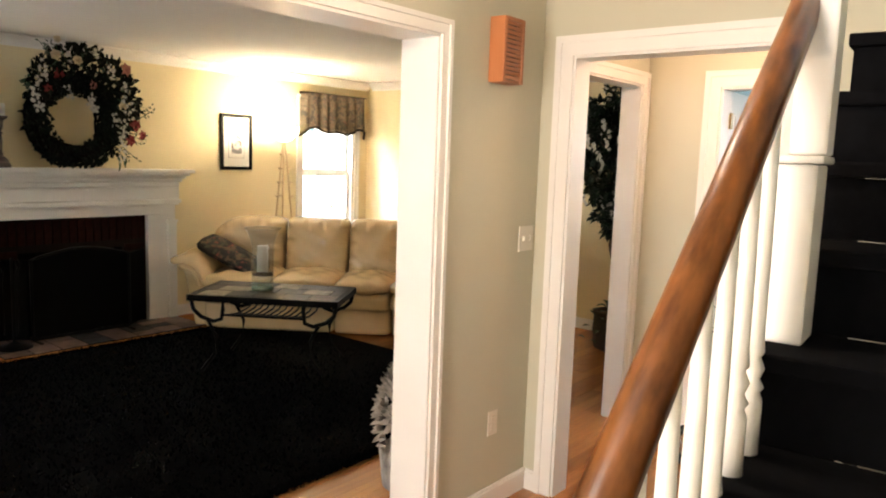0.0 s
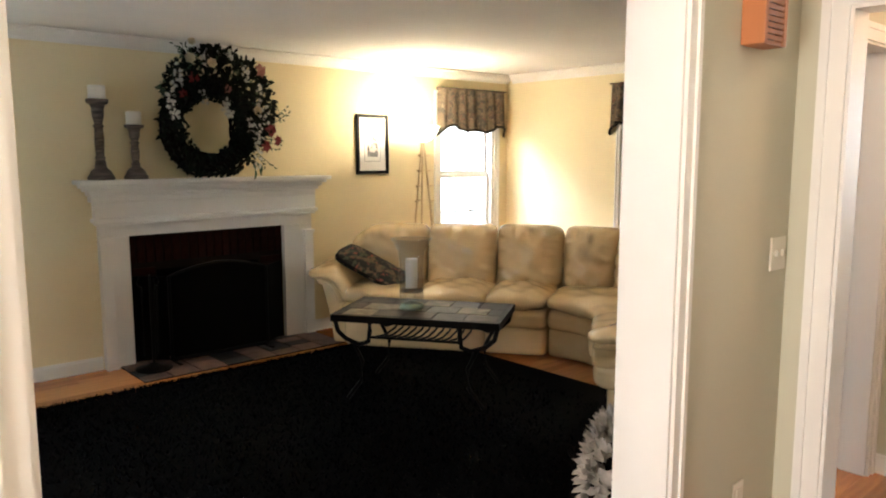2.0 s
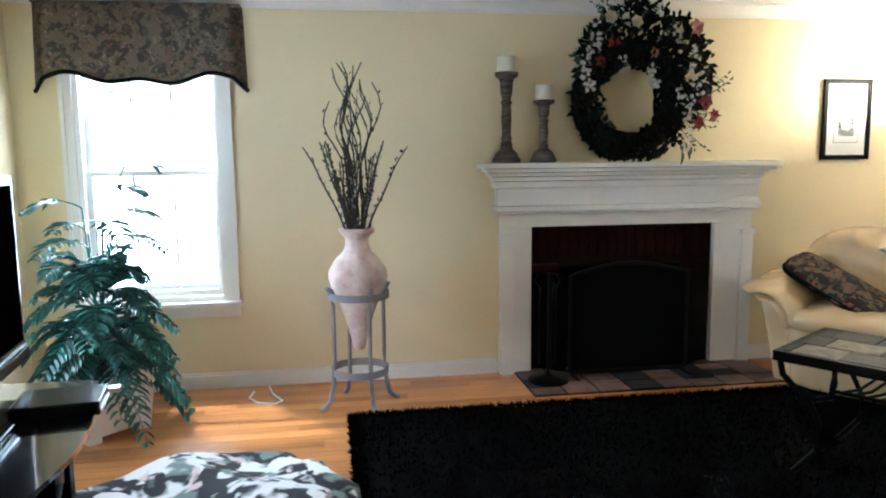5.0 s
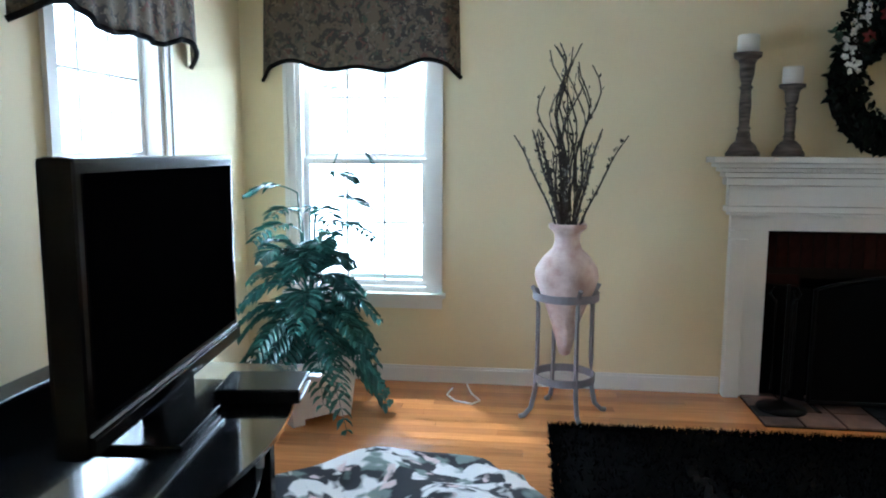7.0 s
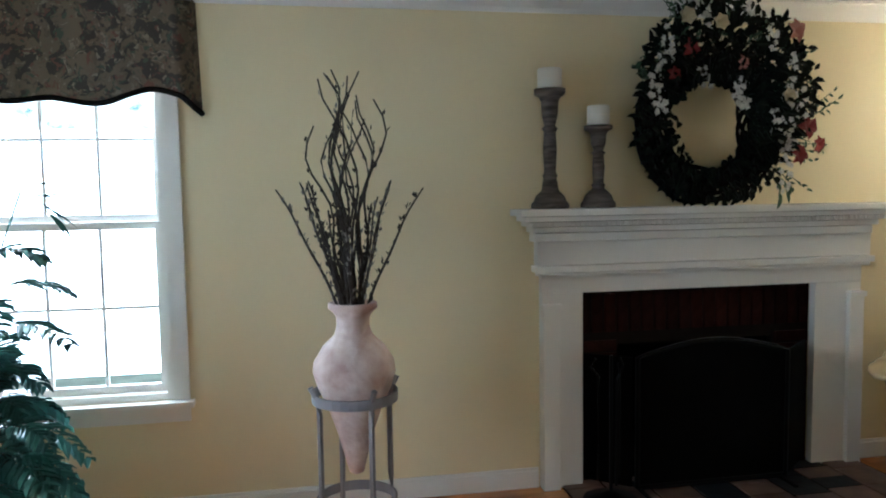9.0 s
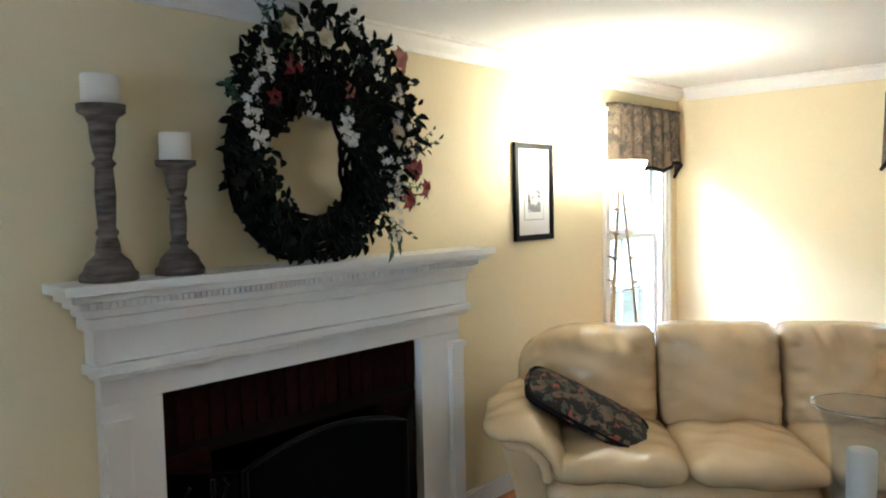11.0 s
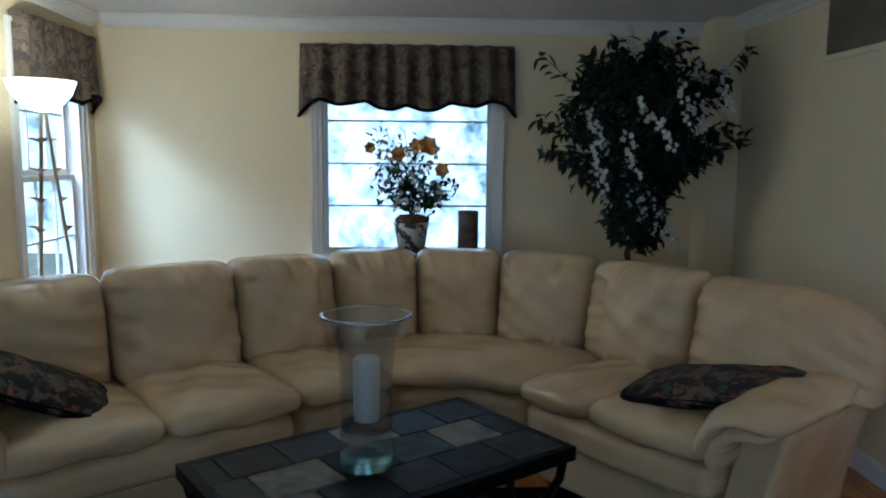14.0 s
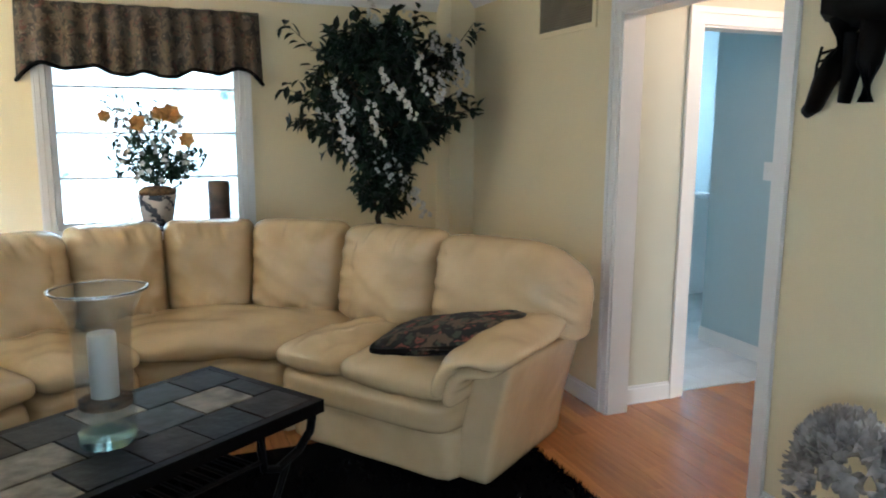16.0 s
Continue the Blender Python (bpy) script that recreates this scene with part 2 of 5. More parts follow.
def outside(name, strength):
    """Overexposed spring garden: pale sky with thin grey-green woods."""
    m = bpy.data.materials.new(name)
    m.use_nodes = True
    n, l = m.node_tree.nodes, m.node_tree.links
    n.remove(n["Principled BSDF"])
    e = n.new("ShaderNodeEmission")
    tc = n.new("ShaderNodeTexCoord")
    mp = n.new("ShaderNodeMapping")
    mp.inputs["Scale"].default_value = (1.0, 1.0, 0.45)
    l.new(tc.outputs["Object"], mp.inputs[0])
    t = n.new("ShaderNodeTexNoise")
    t.inputs["Scale"].default_value = 1.7
    t.inputs["Detail"].default_value = 9
    t.inputs["Roughness"].default_value = 0.75
    l.new(mp.outputs[0], t.inputs[0])
    r = n.new("ShaderNodeValToRGB")
    r.color_ramp.elements[0].position, r.color_ramp.elements[1].position = 0.36, 0.56
    r.color_ramp.elements[0].color = (0.10, 0.16, 0.17, 1)
    r.color_ramp.elements[1].color = (0.92, 0.98, 1.0, 1)
    l.new(t.outputs[0], r.inputs[0])
    l.new(r.outputs[0], e.inputs[0])
    e.inputs[1].default_value = strength
    l.new(e.outputs[0], n["Material Output"].inputs[0])
    return m


M_GARDEN = outside("bright_garden", 4.5)
M_LAWN = mat("pale_lawn", (0.34, 0.36, 0.26), 0.95, var=0.2, scale=3)

# ---- mesh helpers ----
R = random.Random(7)


def part(name, bm, material, parent=None, label="", smooth=False):
    me = bpy.data.meshes.new(name)
    bm.normal_update()
    bm.to_mesh(me)
    bm.free()
    for m in material if isinstance(material, (list, tuple)) else [material]:
        me.materials.append(m)
    if smooth:
        for p in me.polygons:
            p.use_smooth = True
    ob = new(name, me)
    if parent is not None:
        ob.parent = parent
    if label:
        ob["label"] = label
    return ob


def thing(name, m, label, category, group=""):
    ob = new(name)
    ob.matrix_world = m
    return tagged(ob, label, category, group)


def box(bm, lo, hi, m=None, mi=0, bevel=0.0):
    vs = [bm.verts.new((x, y, z)) for x in (lo[0], hi[0]) for y in (lo[1], hi[1]) for z in (lo[2], hi[2])]
    fs = [bm.faces.new([vs[i] for i in q]) for q in ((0, 1, 3, 2), (4, 6, 7, 5), (0, 4, 5, 1), (2, 3, 7, 6), (0, 2, 6, 4), (1, 5, 7, 3))]
    for f in fs:
        f.material_index = mi
    if bevel:
        es = list({e for f in fs for e in f.edges})
        out = bmesh.ops.bevel(bm, geom=es, offset=bevel, segments=2, affect="EDGES", profile=0.6)
        vs = list({v for f in out["faces"] for v in f.verts} | {v for v in vs if v.is_valid})
    if m is not None:
        for v in vs:
            v.co = m @ v.co
    return bm


def boxes(*bs, bevel=0.0):
    bm = bmesh.new()
    for lo, hi in bs:
        box(bm, lo, hi, bevel=bevel)
    return bm


def lathe(bm, prof, seg=24, m=None, wob=0.0, caps=True):
    """Turns (radius, height) pairs about z."""
    rings = []
    for r, z in prof:
        ring = []
        for i in range(seg):
            a = 2 * math.pi * i / seg
            k = 1 + wob * math.sin(3 * a + z * 11)
            v = Vector((r * k * math.cos(a), r * k * math.sin(a), z))
            ring.append(bm.verts.new(m @ v if m is not None else v))
        rings.append(ring)
    for a, b in zip(rings, rings[1:]):
        for i in range(seg):
            bm.faces.new((a[i], a[(i + 1) % seg], b[(i + 1) % seg], b[i]))
    for ring, flip in ((rings[0], True), (rings[-1], False)) if caps else ():
        if prof[0 if flip else -1][0] > 1e-4:
            bm.faces.new(ring[::-1] if flip else ring)
    return bm


def tube(bm, pts, r, seg=8, r2=None, flat=1.0):
    """A rod along points, tapering from r to r2."""
    pts = [Vector(p) for p in pts]
    rings = []
    for i, p in enumerate(pts):
        d = (pts[min(i + 1, len(pts) - 1)] - pts[max(i - 1, 0)]).normalized()
        a = d.cross(Vector((0, 0, 1)))
        a = a.normalized() if a.length > 0.05 else Vector((1, 0, 0))
        b = a.cross(d)
        k = r if r2 is None else r + (r2 - r) * i / (len(pts) - 1)
        rings.append([bm.verts.new(p + k * (math.cos(t) * a + flat * math.sin(t) * b)) for t in (2 * math.pi * j / seg for j in range(seg))])
    for a, b in zip(rings, rings[1:]):
        for j in range(seg):
            bm.faces.new((a[j], a[(j + 1) % seg], b[(j + 1) % seg], b[j]))
    bm.faces.new(rings[0][::-1])
    bm.faces.new(rings[-1])
    return bm


def leaf(bm, base, way, up, length, width, bend=0.15):
    """One leaf: two folded halves with a bend along the midrib."""
    way = way.normalized()
    side = way.cross(up)
    side = side.normalized() if side.length > 0.01 else Vector((1, 0, 0))
    nrm = side.cross(way)
    mid = [base + way * length * t + nrm * (-bend * length * t * t) for t in (0, 0.35, 0.7, 1)]
    l = [mid[k] + side * width * w + nrm * width * 0.25 for k, w in ((1, 0.5), (2, 0.38))]
    r = [mid[k] - side * width * w + nrm * width * 0.25 for k, w in ((1, 0.5), (2, 0.38))]
    v = [bm.verts.new(p) for p in mid + l + r]
    for q in ((0, 1, 4), (1, 2, 5, 4), (2, 3, 5), (0, 6, 1), (1, 6, 7, 2), (2, 7, 3)):
        bm.faces.new([v[i] for i in q])


def rnd_dir(up=0.0):
    a, z = R.uniform(0, 2 * math.pi), R.uniform(-1, 1)
    s = math.sqrt(1 - z * z)
    return Vector((s * math.cos(a), s * math.sin(a), z + up)).normalized()


def blossom(bm, c, r, n=6, face=None):
    """A flower of n cupped petals."""
    f = (face or rnd_dir()).normalized()
    a = f.orthogonal().normalized()
    b = f.cross(a)
    for i in range(n):
        t = 2 * math.pi * i / n + R.uniform(-0.2, 0.2)
        leaf(bm, c, (math.cos(t) * a + math.sin(t) * b) + f * R.uniform(0.2, 0.6), f, r, r * 0.8, 0.3)


def rose(bm, c, r, face):
    """A full rose: three whorls of petals about a bud."""
    f = face.normalized()
    a = f.orthogonal().normalized()
    b = f.cross(a)
    for n, k, lift in ((6, 1.0, 0.35), (5, 0.75, 0.8), (4, 0.5, 1.6)):
        for i in range(n):
            t = 2 * math.pi * (i + 0.5 * (n % 2)) / n
            leaf(bm, c, (math.cos(t) * a + math.sin(t) * b) + f * lift, f, r * k * 1.1, r * 1.1, -0.25)


# ---- structure ----
CEIL = 2.42


def setting(name, bm, material, label, smooth=False):
    ob = part(name, bm, material, smooth=smooth)
    return tagged(ob, label, name.split("_")[0], kind="structure")


def wall(name, axis, at, thick, a0, a1, holes, material, label, top=CEIL):
    """A wall along the other axis from a0 to a1, its face at `at`, growing by thick; holes are (from, to, bottom, top)."""
    bm = bmesh.new()

    def put(u0, u1, z0, z1):
        if u1 - u0 < 1e-4 or z1 - z0 < 1e-4:
            return
        p0, p1 = sorted((at, at + thick))
        if axis == "x":
            box(bm, (p0, u0, z0), (p1, u1, z1))
        else:
            box(bm, (u0, p0, z0), (u1, p1, z1))
    u = a0
    for h0, h1, z0, z1 in sorted(holes):
        put(u, h0, 0, top)
        put(h0, h1, 0, z0)
        put(h0, h1, z1, top)
        u = h1
    put(u, a1, 0, top)
    return setting(name, bm, material, label)


W1 = (-0.36, 0.47, 0.56, 2.14)
W2 = (5.50, 6.29, 0.56, 2.14)
W3 = (-4.52, -3.29, 0.80, 2.10)
WS = (-5.03, -4.21, 0.56, 2.14)
wall("wall_west", "x", -6.0, -0.16, -0.86, 6.66, [W1, W2, (2.36, 3.74, 0.0, 0.99)], M_YELLOW, "cream yellow painted living room wall behind the fireplace")
wall("wall_north", "y", 6.5, 0.16, -6.0, -1.71, [W3], M_YELLOW, "cream yellow painted wall with a wide window")
wall("wall_south", "y", -0.7, -0.16, -6.0, -1.71, [WS], M_YELLOW, "cream yellow painted wall behind the television")
OPEN = (0.775, 2.465)
D2 = (3.385, 4.413)
wall("wall_east_living", "x", -1.61, -0.10, -0.86, 6.66, [(*OPEN, 0, 2.06), (*D2, 0, 2.06)], M_YELLOW, "cream yellow painted wall with two cased openings")
wall("wall_east_hall", "x", -1.61, 0.08, -2.0, 3.2, [(*OPEN, 0, 2.06)], M_GREEN, "sage green painted hall wall with a cased opening")
wall("wall_passage_west", "x", -1.61, 0.012, 3.2, 4.5, [(*D2, 0, 2.06)], M_GREEN, "sage green painted passage wall with a cased opening")
wall("wall_hall_north", "y", 3.2, 0.12, -1.598, 1.1, [(-1.375, -0.47, 0, 2.062)], M_GREEN, "sage green hall wall with a cased opening")
wall("wall_passage_north", "y", 4.5, 0.06, -1.605, 1.1, [(-1.165, -0.38, 0, 2.04)], M_GREEN, "sage green passage wall with a white door")
wall("wall_blue_south", "y", 4.56, 0.06, -1.605, 1.1, [(-1.165, -0.38, 0, 2.04)], M_BLUE, "pale blue painted wall with a doorway")
wall("wall_passage_east", "x", -0.1, 0.1, 3.32, 4.5, [], M_GREEN, "sage green painted end of the passage")
wall("wall_stair", "x", 1.05, 0.1, -2.0, 3.2, [], M_GREEN, "sage green wall beside the stairs", 5.0)
wall("wall_front", "y", -2.0, -0.12, -1.61, 1.15, [], M_GREEN, "sage green front hall wall")
wall("wall_blue_west_near", "x", -1.608, 0.02, 4.622, 8.0, [], M_BLUE, "pale blue side wall behind the open door")
wall("wall_blue_east_near", "x", -0.28, 0.08, 4.62, 5.38, [], M_BLUE, "pale blue wall with a light switch")
wall("wall_blue_east", "x", 1.1, 0.1, 4.56, 8.1, [], M_BLUE, "pale blue far wall")
wall("wall_blue_north", "y", 8.0, 0.1, -1.71, 1.1, [], M_BLUE, "pale blue painted end wall")
wall("wall_blue_west", "x", -1.61, -0.1, 6.66, 8.1, [], M_BLUE, "pale blue side wall")
setting("corner_chase", boxes(((-1.90, 6.22, 0), (-1.712, 6.498, CEIL))), M_YELLOW, "boxed corner chase painted cream")
setting("ceiling", boxes(((-6.16, -0.86, CEIL), (-0.02, 8.1, CEIL + 0.12)), ((-1.6, -2.12, CEIL + 0.001), (-0.1, -0.86, CEIL + 0.12)), ((-0.02, 3.2, CEIL), (1.2, 8.1, CEIL + 0.12))), M_CEIL, "flat white painted ceiling")
setting("ceiling_stairwell", boxes(((-0.1, -2.12, 4.9), (1.2, 3.3, 5.0)), ((-0.12, -2.12, CEIL), (-0.02, 3.3, 4.9))), M_CEIL, "white upper ceiling above the stairs")
setting("floor", boxes(((-6.16, -0.86, -0.12), (-1.62, 4.56, -0.0125)), ((-1.62, -2.12, -0.12), (1.2, 4.56, -0.0125)), ((-6.16, 4.56, -0.12), (-1.71, 6.66, -0.0125))), M_OAKDARK, "dark subfloor under the oak strips")
setting("floor_tile", boxes(((-1.71, 4.56, -0.12), (1.2, 8.1, -0.006))), M_TILE, "white marble tile floor of the blue room")
setting("ground", boxes(((-80, -80, -0.6), (80, 80, -0.4))), M_LAWN, "pale lawn outside the house")


def crown(name, axis, at, s, a0, a1):
    """Stepped crown moulding under the ceiling; s is the side it grows to."""
    bm = bmesh.new()
    prof = ((0, 0), (0.012, 0), (0.02, 0.02), (0.05, 0.05), (0.06, 0.07), (0.075, 0.075), (0.075, 0.088), (0, 0.088))
    ends = []
    for u in (a0, a1):
        ring = []
        for d, z in prof:
            p = at + s * (d + 0.002)
            ring.append(bm.verts.new((p, u, CEIL - 0.09 + z) if axis == "x" else (u, p, CEIL - 0.09 + z)))
        ends.append(ring)
    k = len(prof)
    for i in range(k):
        bm.faces.new((ends[0][i], ends[0][(i + 1) % k], ends[1][(i + 1) % k], ends[1][i]))
    bm.faces.new(ends[0])
    bm.faces.new(ends[1][::-1])
    bmesh.ops.recalc_face_normals(bm, faces=bm.faces)
    setting(name, bm, M_WHITE, "white crown moulding")


crown("trim_crown_west", "x", -6.0, 1, -0.7, 6.5)
crown("trim_crown_north", "y", 6.5, -1, -5.92, -1.90)
crown("trim_crown_south", "y", -0.7, 1, -5.92, -1.71)
crown("trim_crown_east", "x", -1.71, -1, -0.62, 6.22)


def baseboard(axis, at, s, runs):
    for a0, a1 in runs:
        p0, p1 = sorted((at + s * 0.002, at + s * 0.018))
        q1 = sorted((at + s * 0.002, at + s * 0.011))
        bm = bmesh.new()
        if axis == "x":
            box(bm, (p0, a0, 0), (p1, a1, 0.085))
            box(bm, (q1[0], a0, 0.085), (q1[1], a1, 0.10))
        else:
            box(bm, (a0, p0, 0), (a1, p1, 0.085))
            box(bm, (a0, q1[0], 0.085), (a1, q1[1], 0.10))
        setting("baseboard", bm, M_WHITE, "white painted baseboard")


baseboard("x", -6.0, 1, [(-0.7, 2.19), (3.97, 6.48)])
baseboard("y", 6.5, -1, [(-5.98, -1.90)])
baseboard("y", -0.7, 1, [(-5.98, -1.73)])
baseboard("x", -1.71, -1, [(-0.68, 0.70), (2.54, 3.35), (4.48, 6.22)])
baseboard("x", -1.53, 1, [(-1.98, 0.70), (2.52, 3.198)])
baseboard("y", 4.5, -1, [(-1.59, -1.25), (-0.29, -0.1)])
baseboard("y", 3.2, -1, [(-1.51, -1.458), (-0.38, -0.15)])
baseboard("x", -0.28, -1, [(4.63, 5.38)])


def casing(name, axis, u0, u1, top, p0, p1, sides, w=0.082, label="white painted cased opening"):
    """Jamb lining and casings of an opening through a wall from p0 to p1; sides are the faces that get casings."""
    bm = bmesh.new()

    def put(a0, a1, q0, q1, z0, z1):
        if axis == "x":
            box(bm, (q0, a0, z0), (q1, a1, z1))
        else:
            box(bm, (a0, q0, z0), (a1, q1, z1))
    j = 0.018
    put(u0, u0 + j, p0 - 0.004, p1 + 0.004, 0, top)
    put(u1 - j, u1, p0 - 0.004, p1 + 0.004, 0, top)
    put(u0 + j, u1 - j, p0 - 0.004, p1 + 0.004, top - j, top)
    for side in sides:
        q, s = (p1, 1) if side > 0 else (p0, -1)
        for d0, d1, k0, k1 in ((0.004, 0.016, -0.006, w * 0.62), (0.004, 0.024, w * 0.62, w)):
            a, b = sorted((q + s * d0, q + s * d1))
            put(u0 - k1, u0 - k0, a, b, 0, top + k1)
            put(u1 + k0, u1 + k1, a, b, 0, top + k1)
            put(u0 - k0, u1 + k0, a, b, top + k0, top + k1)
    return setting(name, bm, M_WHITE, label)


casing("trim_opening_living", "x", *OPEN, 2.06, -1.71, -1.53, (1, -1), 0.05)
casing("trim_opening_passage", "x", *D2, 2.06, -1.71, -1.598, (1, -1), 0.066)
casing("trim_opening_hall", "y", -1.375, -0.47, 2.062, 3.2, 3.32, (-1, 1), 0.08)
casing("trim_blue_door", "y", -1.165, -0.38, 2.04, 4.5, 4.62, (-1, 1), 0.085, "white door casing")


def window(name, axis, at, s, u0, u1, z0, z1, rows, cols, rail, sill_out=0.06, c=0.07, label="white double-hung window with muntins"):
    """A sash window in a wall whose room face is at `at`; s points into the room; rail: heights of the meeting rail or None."""
    win = thing(name, Matrix.Identity(4), label, "window")
    win["kind"] = "structure"

    def put(bm, a0, a1, d0, d1, za, zb):
        p0, p1 = sorted((at + s * d0, at + s * d1))
        if axis == "x":
            box(bm, (p0, a0, za), (p1, a1, zb))
        else:
            box(bm, (a0, p0, za), (a1, p1, zb))
    bm = bmesh.new()
    for d0, d1, k0, k1 in ((0.003, 0.016, 0.0, c * 0.65), (0.003, 0.024, c * 0.65, c)):
        put(bm, u0 - k1, u0 - k0, d0, d1, z0, z1 + k1)
        put(bm, u1 + k0, u1 + k1, d0, d1, z0, z1 + k1)
        put(bm, u0 - k0, u1 + k0, d0, d1, z1 + k0, z1 + k1)
    part("casing", bm, M_WHITE, win)
    bm = bmesh.new()
    f = 0.03
    for a0, a1, za, zb in ((u0, u0 + f, z0, z1), (u1 - f, u1, z0, z1), (u0 + f, u1 - f, z1 - f, z1), (u0 + f, u1 - f, z0, z0 + f)):
        put(bm, a0, a1, -0.155, -0.002, za, zb)
    part("window_frame", bm, M_WHITE, win)
    bm = bmesh.new()
    put(bm, u0 - c - 0.02, u1 + c + 0.02, 0.003, sill_out, z0 - 0.028, z0 - 0.002)
    part("window_sill", bm, M_WHITE, win)
    bm = bmesh.new()
    put(bm, u0 - c, u1 + c, 0.003, 0.018, z0 - 0.10, z0 - 0.03)
    part("apron", bm, M_WHITE, win)
    a0, a1 = u0 + f, u1 - f
    halves = [(z0 + f, rail, -0.05), (rail, z1 - f, -0.085)] if rail else [(z0 + f, z1 - f, -0.06)]
    for za, zb, d in halves:
        b = 0.034
        bm = bmesh.new()
        put(bm, a0, a0 + b, d - 0.03, d, za, zb)
        put(bm, a1 - b, a1, d - 0.03, d, za, zb)
        put(bm, a0 + b, a1 - b, d - 0.03, d, za, za + b)
        put(bm, a0 + b, a1 - b, d - 0.03, d, zb - b, zb)
        sash = part("sash", bm, M_WHITE, win)
        g0, g1, h0, h1 = a0 + b, a1 - b, za + b, zb - b
        for i in range(1, cols):
            u = g0 + (g1 - g0) * i / cols
            bm = bmesh.new()
            put(bm, u - 0.007, u + 0.007, d - 0.025, d - 0.006, h0, h1)
            part("muntin", bm, M_WHITE, sash)
        for i in range(1, rows):
            z = h0 + (h1 - h0) * i / rows
            bm = bmesh.new()
            put(bm, g0, g1, d - 0.023, d - 0.008, z - 0.007, z + 0.007)
            part("muntin", bm, M_WHITE, sash)
        bm = bmesh.new()
        put(bm, g0 - 0.004, g1 + 0.004, d - 0.018, d - 0.014, h0 - 0.004, h1 + 0.004)
        p = part("pane", bm, M_PANE, sash)
        p.visible_shadow = False
    return win


window("window_1", "x", -6.0, 1, *W1, 2, 3, 1.37)
window("window_2", "x", -6.0, 1, *W2, 2, 3, 1.37)
window("window_3", "y", 6.5, -1, *W3, 4, 1, None, 0.19, 0.045, "white picture window with muntins and deep sill")
window("window_4", "y", -0.7, 1, *WS, 2, 3, 1.37)

# garden light seen through the windows
for nm, m, w in (("backdrop_west", pose(-15, 3, 0, 90, 0, 90), 40), ("backdrop_north", pose(-4, 16, 0, 90, 0, 0), 40), ("backdrop_south", pose(-4, -11, 0, 90, 0, 180), 40)):
    bm = bmesh.new()
    box(bm, (-w / 2, -1.5, -0.1), (w / 2, 9, 0.1))
    ob = part(nm, bm, M_GARDEN)
    ob.matrix_world = m
    tagged(ob, "overexposed pale spring woods beyond the garden", "backdrop", kind="structure")


def valance(axis, at, s, u0, u1, z0, z1, waves, folds):
    """Gathered tapestry valance with a scalloped hem and black trim."""
    top = thing("valance", Matrix.Identity(4), "brown floral tapestry valance with black scalloped trim", "valance", "window valances")
    n, rows = 72, 10
    L = u1 - u0

    def P(i, j, off=0.0):
        t = i / n
        hem = z0 + 0.035 * (0.5 - 0.5 * math.cos(2 * math.pi * waves * t)) + 0.02 * math.sin(9 * t) - 0.05 * max(0, abs(t - 0.5) * 2 - 0.88) / 0.12
        k = j / rows
        z = z1 + (hem - z1) * k
        d = 0.085 + folds * 0.018 * math.sin(t * L * 46 + 0.6 * math.sin(t * 17)) * (0.35 + 0.65 * k) + 0.012 * k + off
        d *= min(1, 14 * min(t, 1 - t) + 0.12)
        flare = (t - 0.5) * 0.03 * k
        u = u0 + L * t + flare
        return Vector((at + s * d, u, z)) if axis == "x" else Vector((u, at + s * d, z))
    bm = bmesh.new()
    g = [[bm.verts.new(P(i, j)) for j in range(rows + 1)] for i in range(n + 1)]
    b = [[bm.verts.new(P(i, j, -0.006)) for j in range(rows + 1)] for i in range(n + 1)]
    for i in range(n):
        for j in range(rows):
            bm.faces.new((g[i][j], g[i + 1][j], g[i + 1][j + 1], g[i][j + 1]))
            bm.faces.new((b[i][j], b[i][j + 1], b[i + 1][j + 1], b[i + 1][j]))
        bm.faces.new((g[i][0], b[i][0], b[i + 1][0], g[i + 1][0]))
        bm.faces.new((g[i][rows], g[i + 1][rows], b[i + 1][rows], b[i][rows]))
    part("cloth", bm, M_VALANCE, top, smooth=True)
    bm = bmesh.new()
    tube(bm, [P(i, rows, -0.002) for i in range(n + 1)], 0.013, 6)
    part("trim_cord", bm, M_FRINGE, top, "black velvet cord", True)
    bm = bmesh.new()
    if axis == "x":
        box(bm, (min(at, at + s * 0.07) + 0.003 * (s > 0), u0 + 0.01, z1 - 0.012), (max(at, at + s * 0.07) - 0.003 * (s < 0), u1 - 0.01, z1))
    else:
        box(bm, (u0 + 0.01, min(at, at + s * 0.07), z1 - 0.012), (u1 - 0.01, max(at, at + s * 0.07) - 0.003, z1))
    part("mounting_board", bm, M_VALANCE, top)
    return top


valance("x", -6.0, 1, -0.54, 0.63, 1.885, 2.34, 3, 0.25)
valance("x", -6.0, 1, 5.46, 6.42, 1.81, 2.24, 3, 1.0)
valance("y", 6.5, -1, -4.63, -3.18, 1.82, 2.24, 5, 3.0)
valance("y", -0.7, 1, -5.30, -3.98, 1.885, 2.34, 3, 0.5)

# ---- fireplace ----
fp = thing("fireplace", Matrix.Identity(4), "white painted wooden mantelpiece round a brick fireplace", "fireplace")
X = -5.998
part("shelf", boxes(((X, 2.055, 1.362), (-5.80, 4.085, 1.394)), bevel=0.004), M_WHITE, fp)
for z0, z1, d, y0, y1 in ((1.335, 1.36, 0.165, 2.085, 4.055), (1.31, 1.333, 0.14, 2.11, 4.025), (1.28, 1.308, 0.12, 2.135, 4.0), (1.235, 1.278, 0.10, 2.15, 3.98)):
    bm = bmesh.new()
    box(bm, (X, y0, z0), (X + d, y1, z1), bevel=0.006)
    part("cornice_moulding", bm, M_WHITE, fp)
bm = bmesh.new()
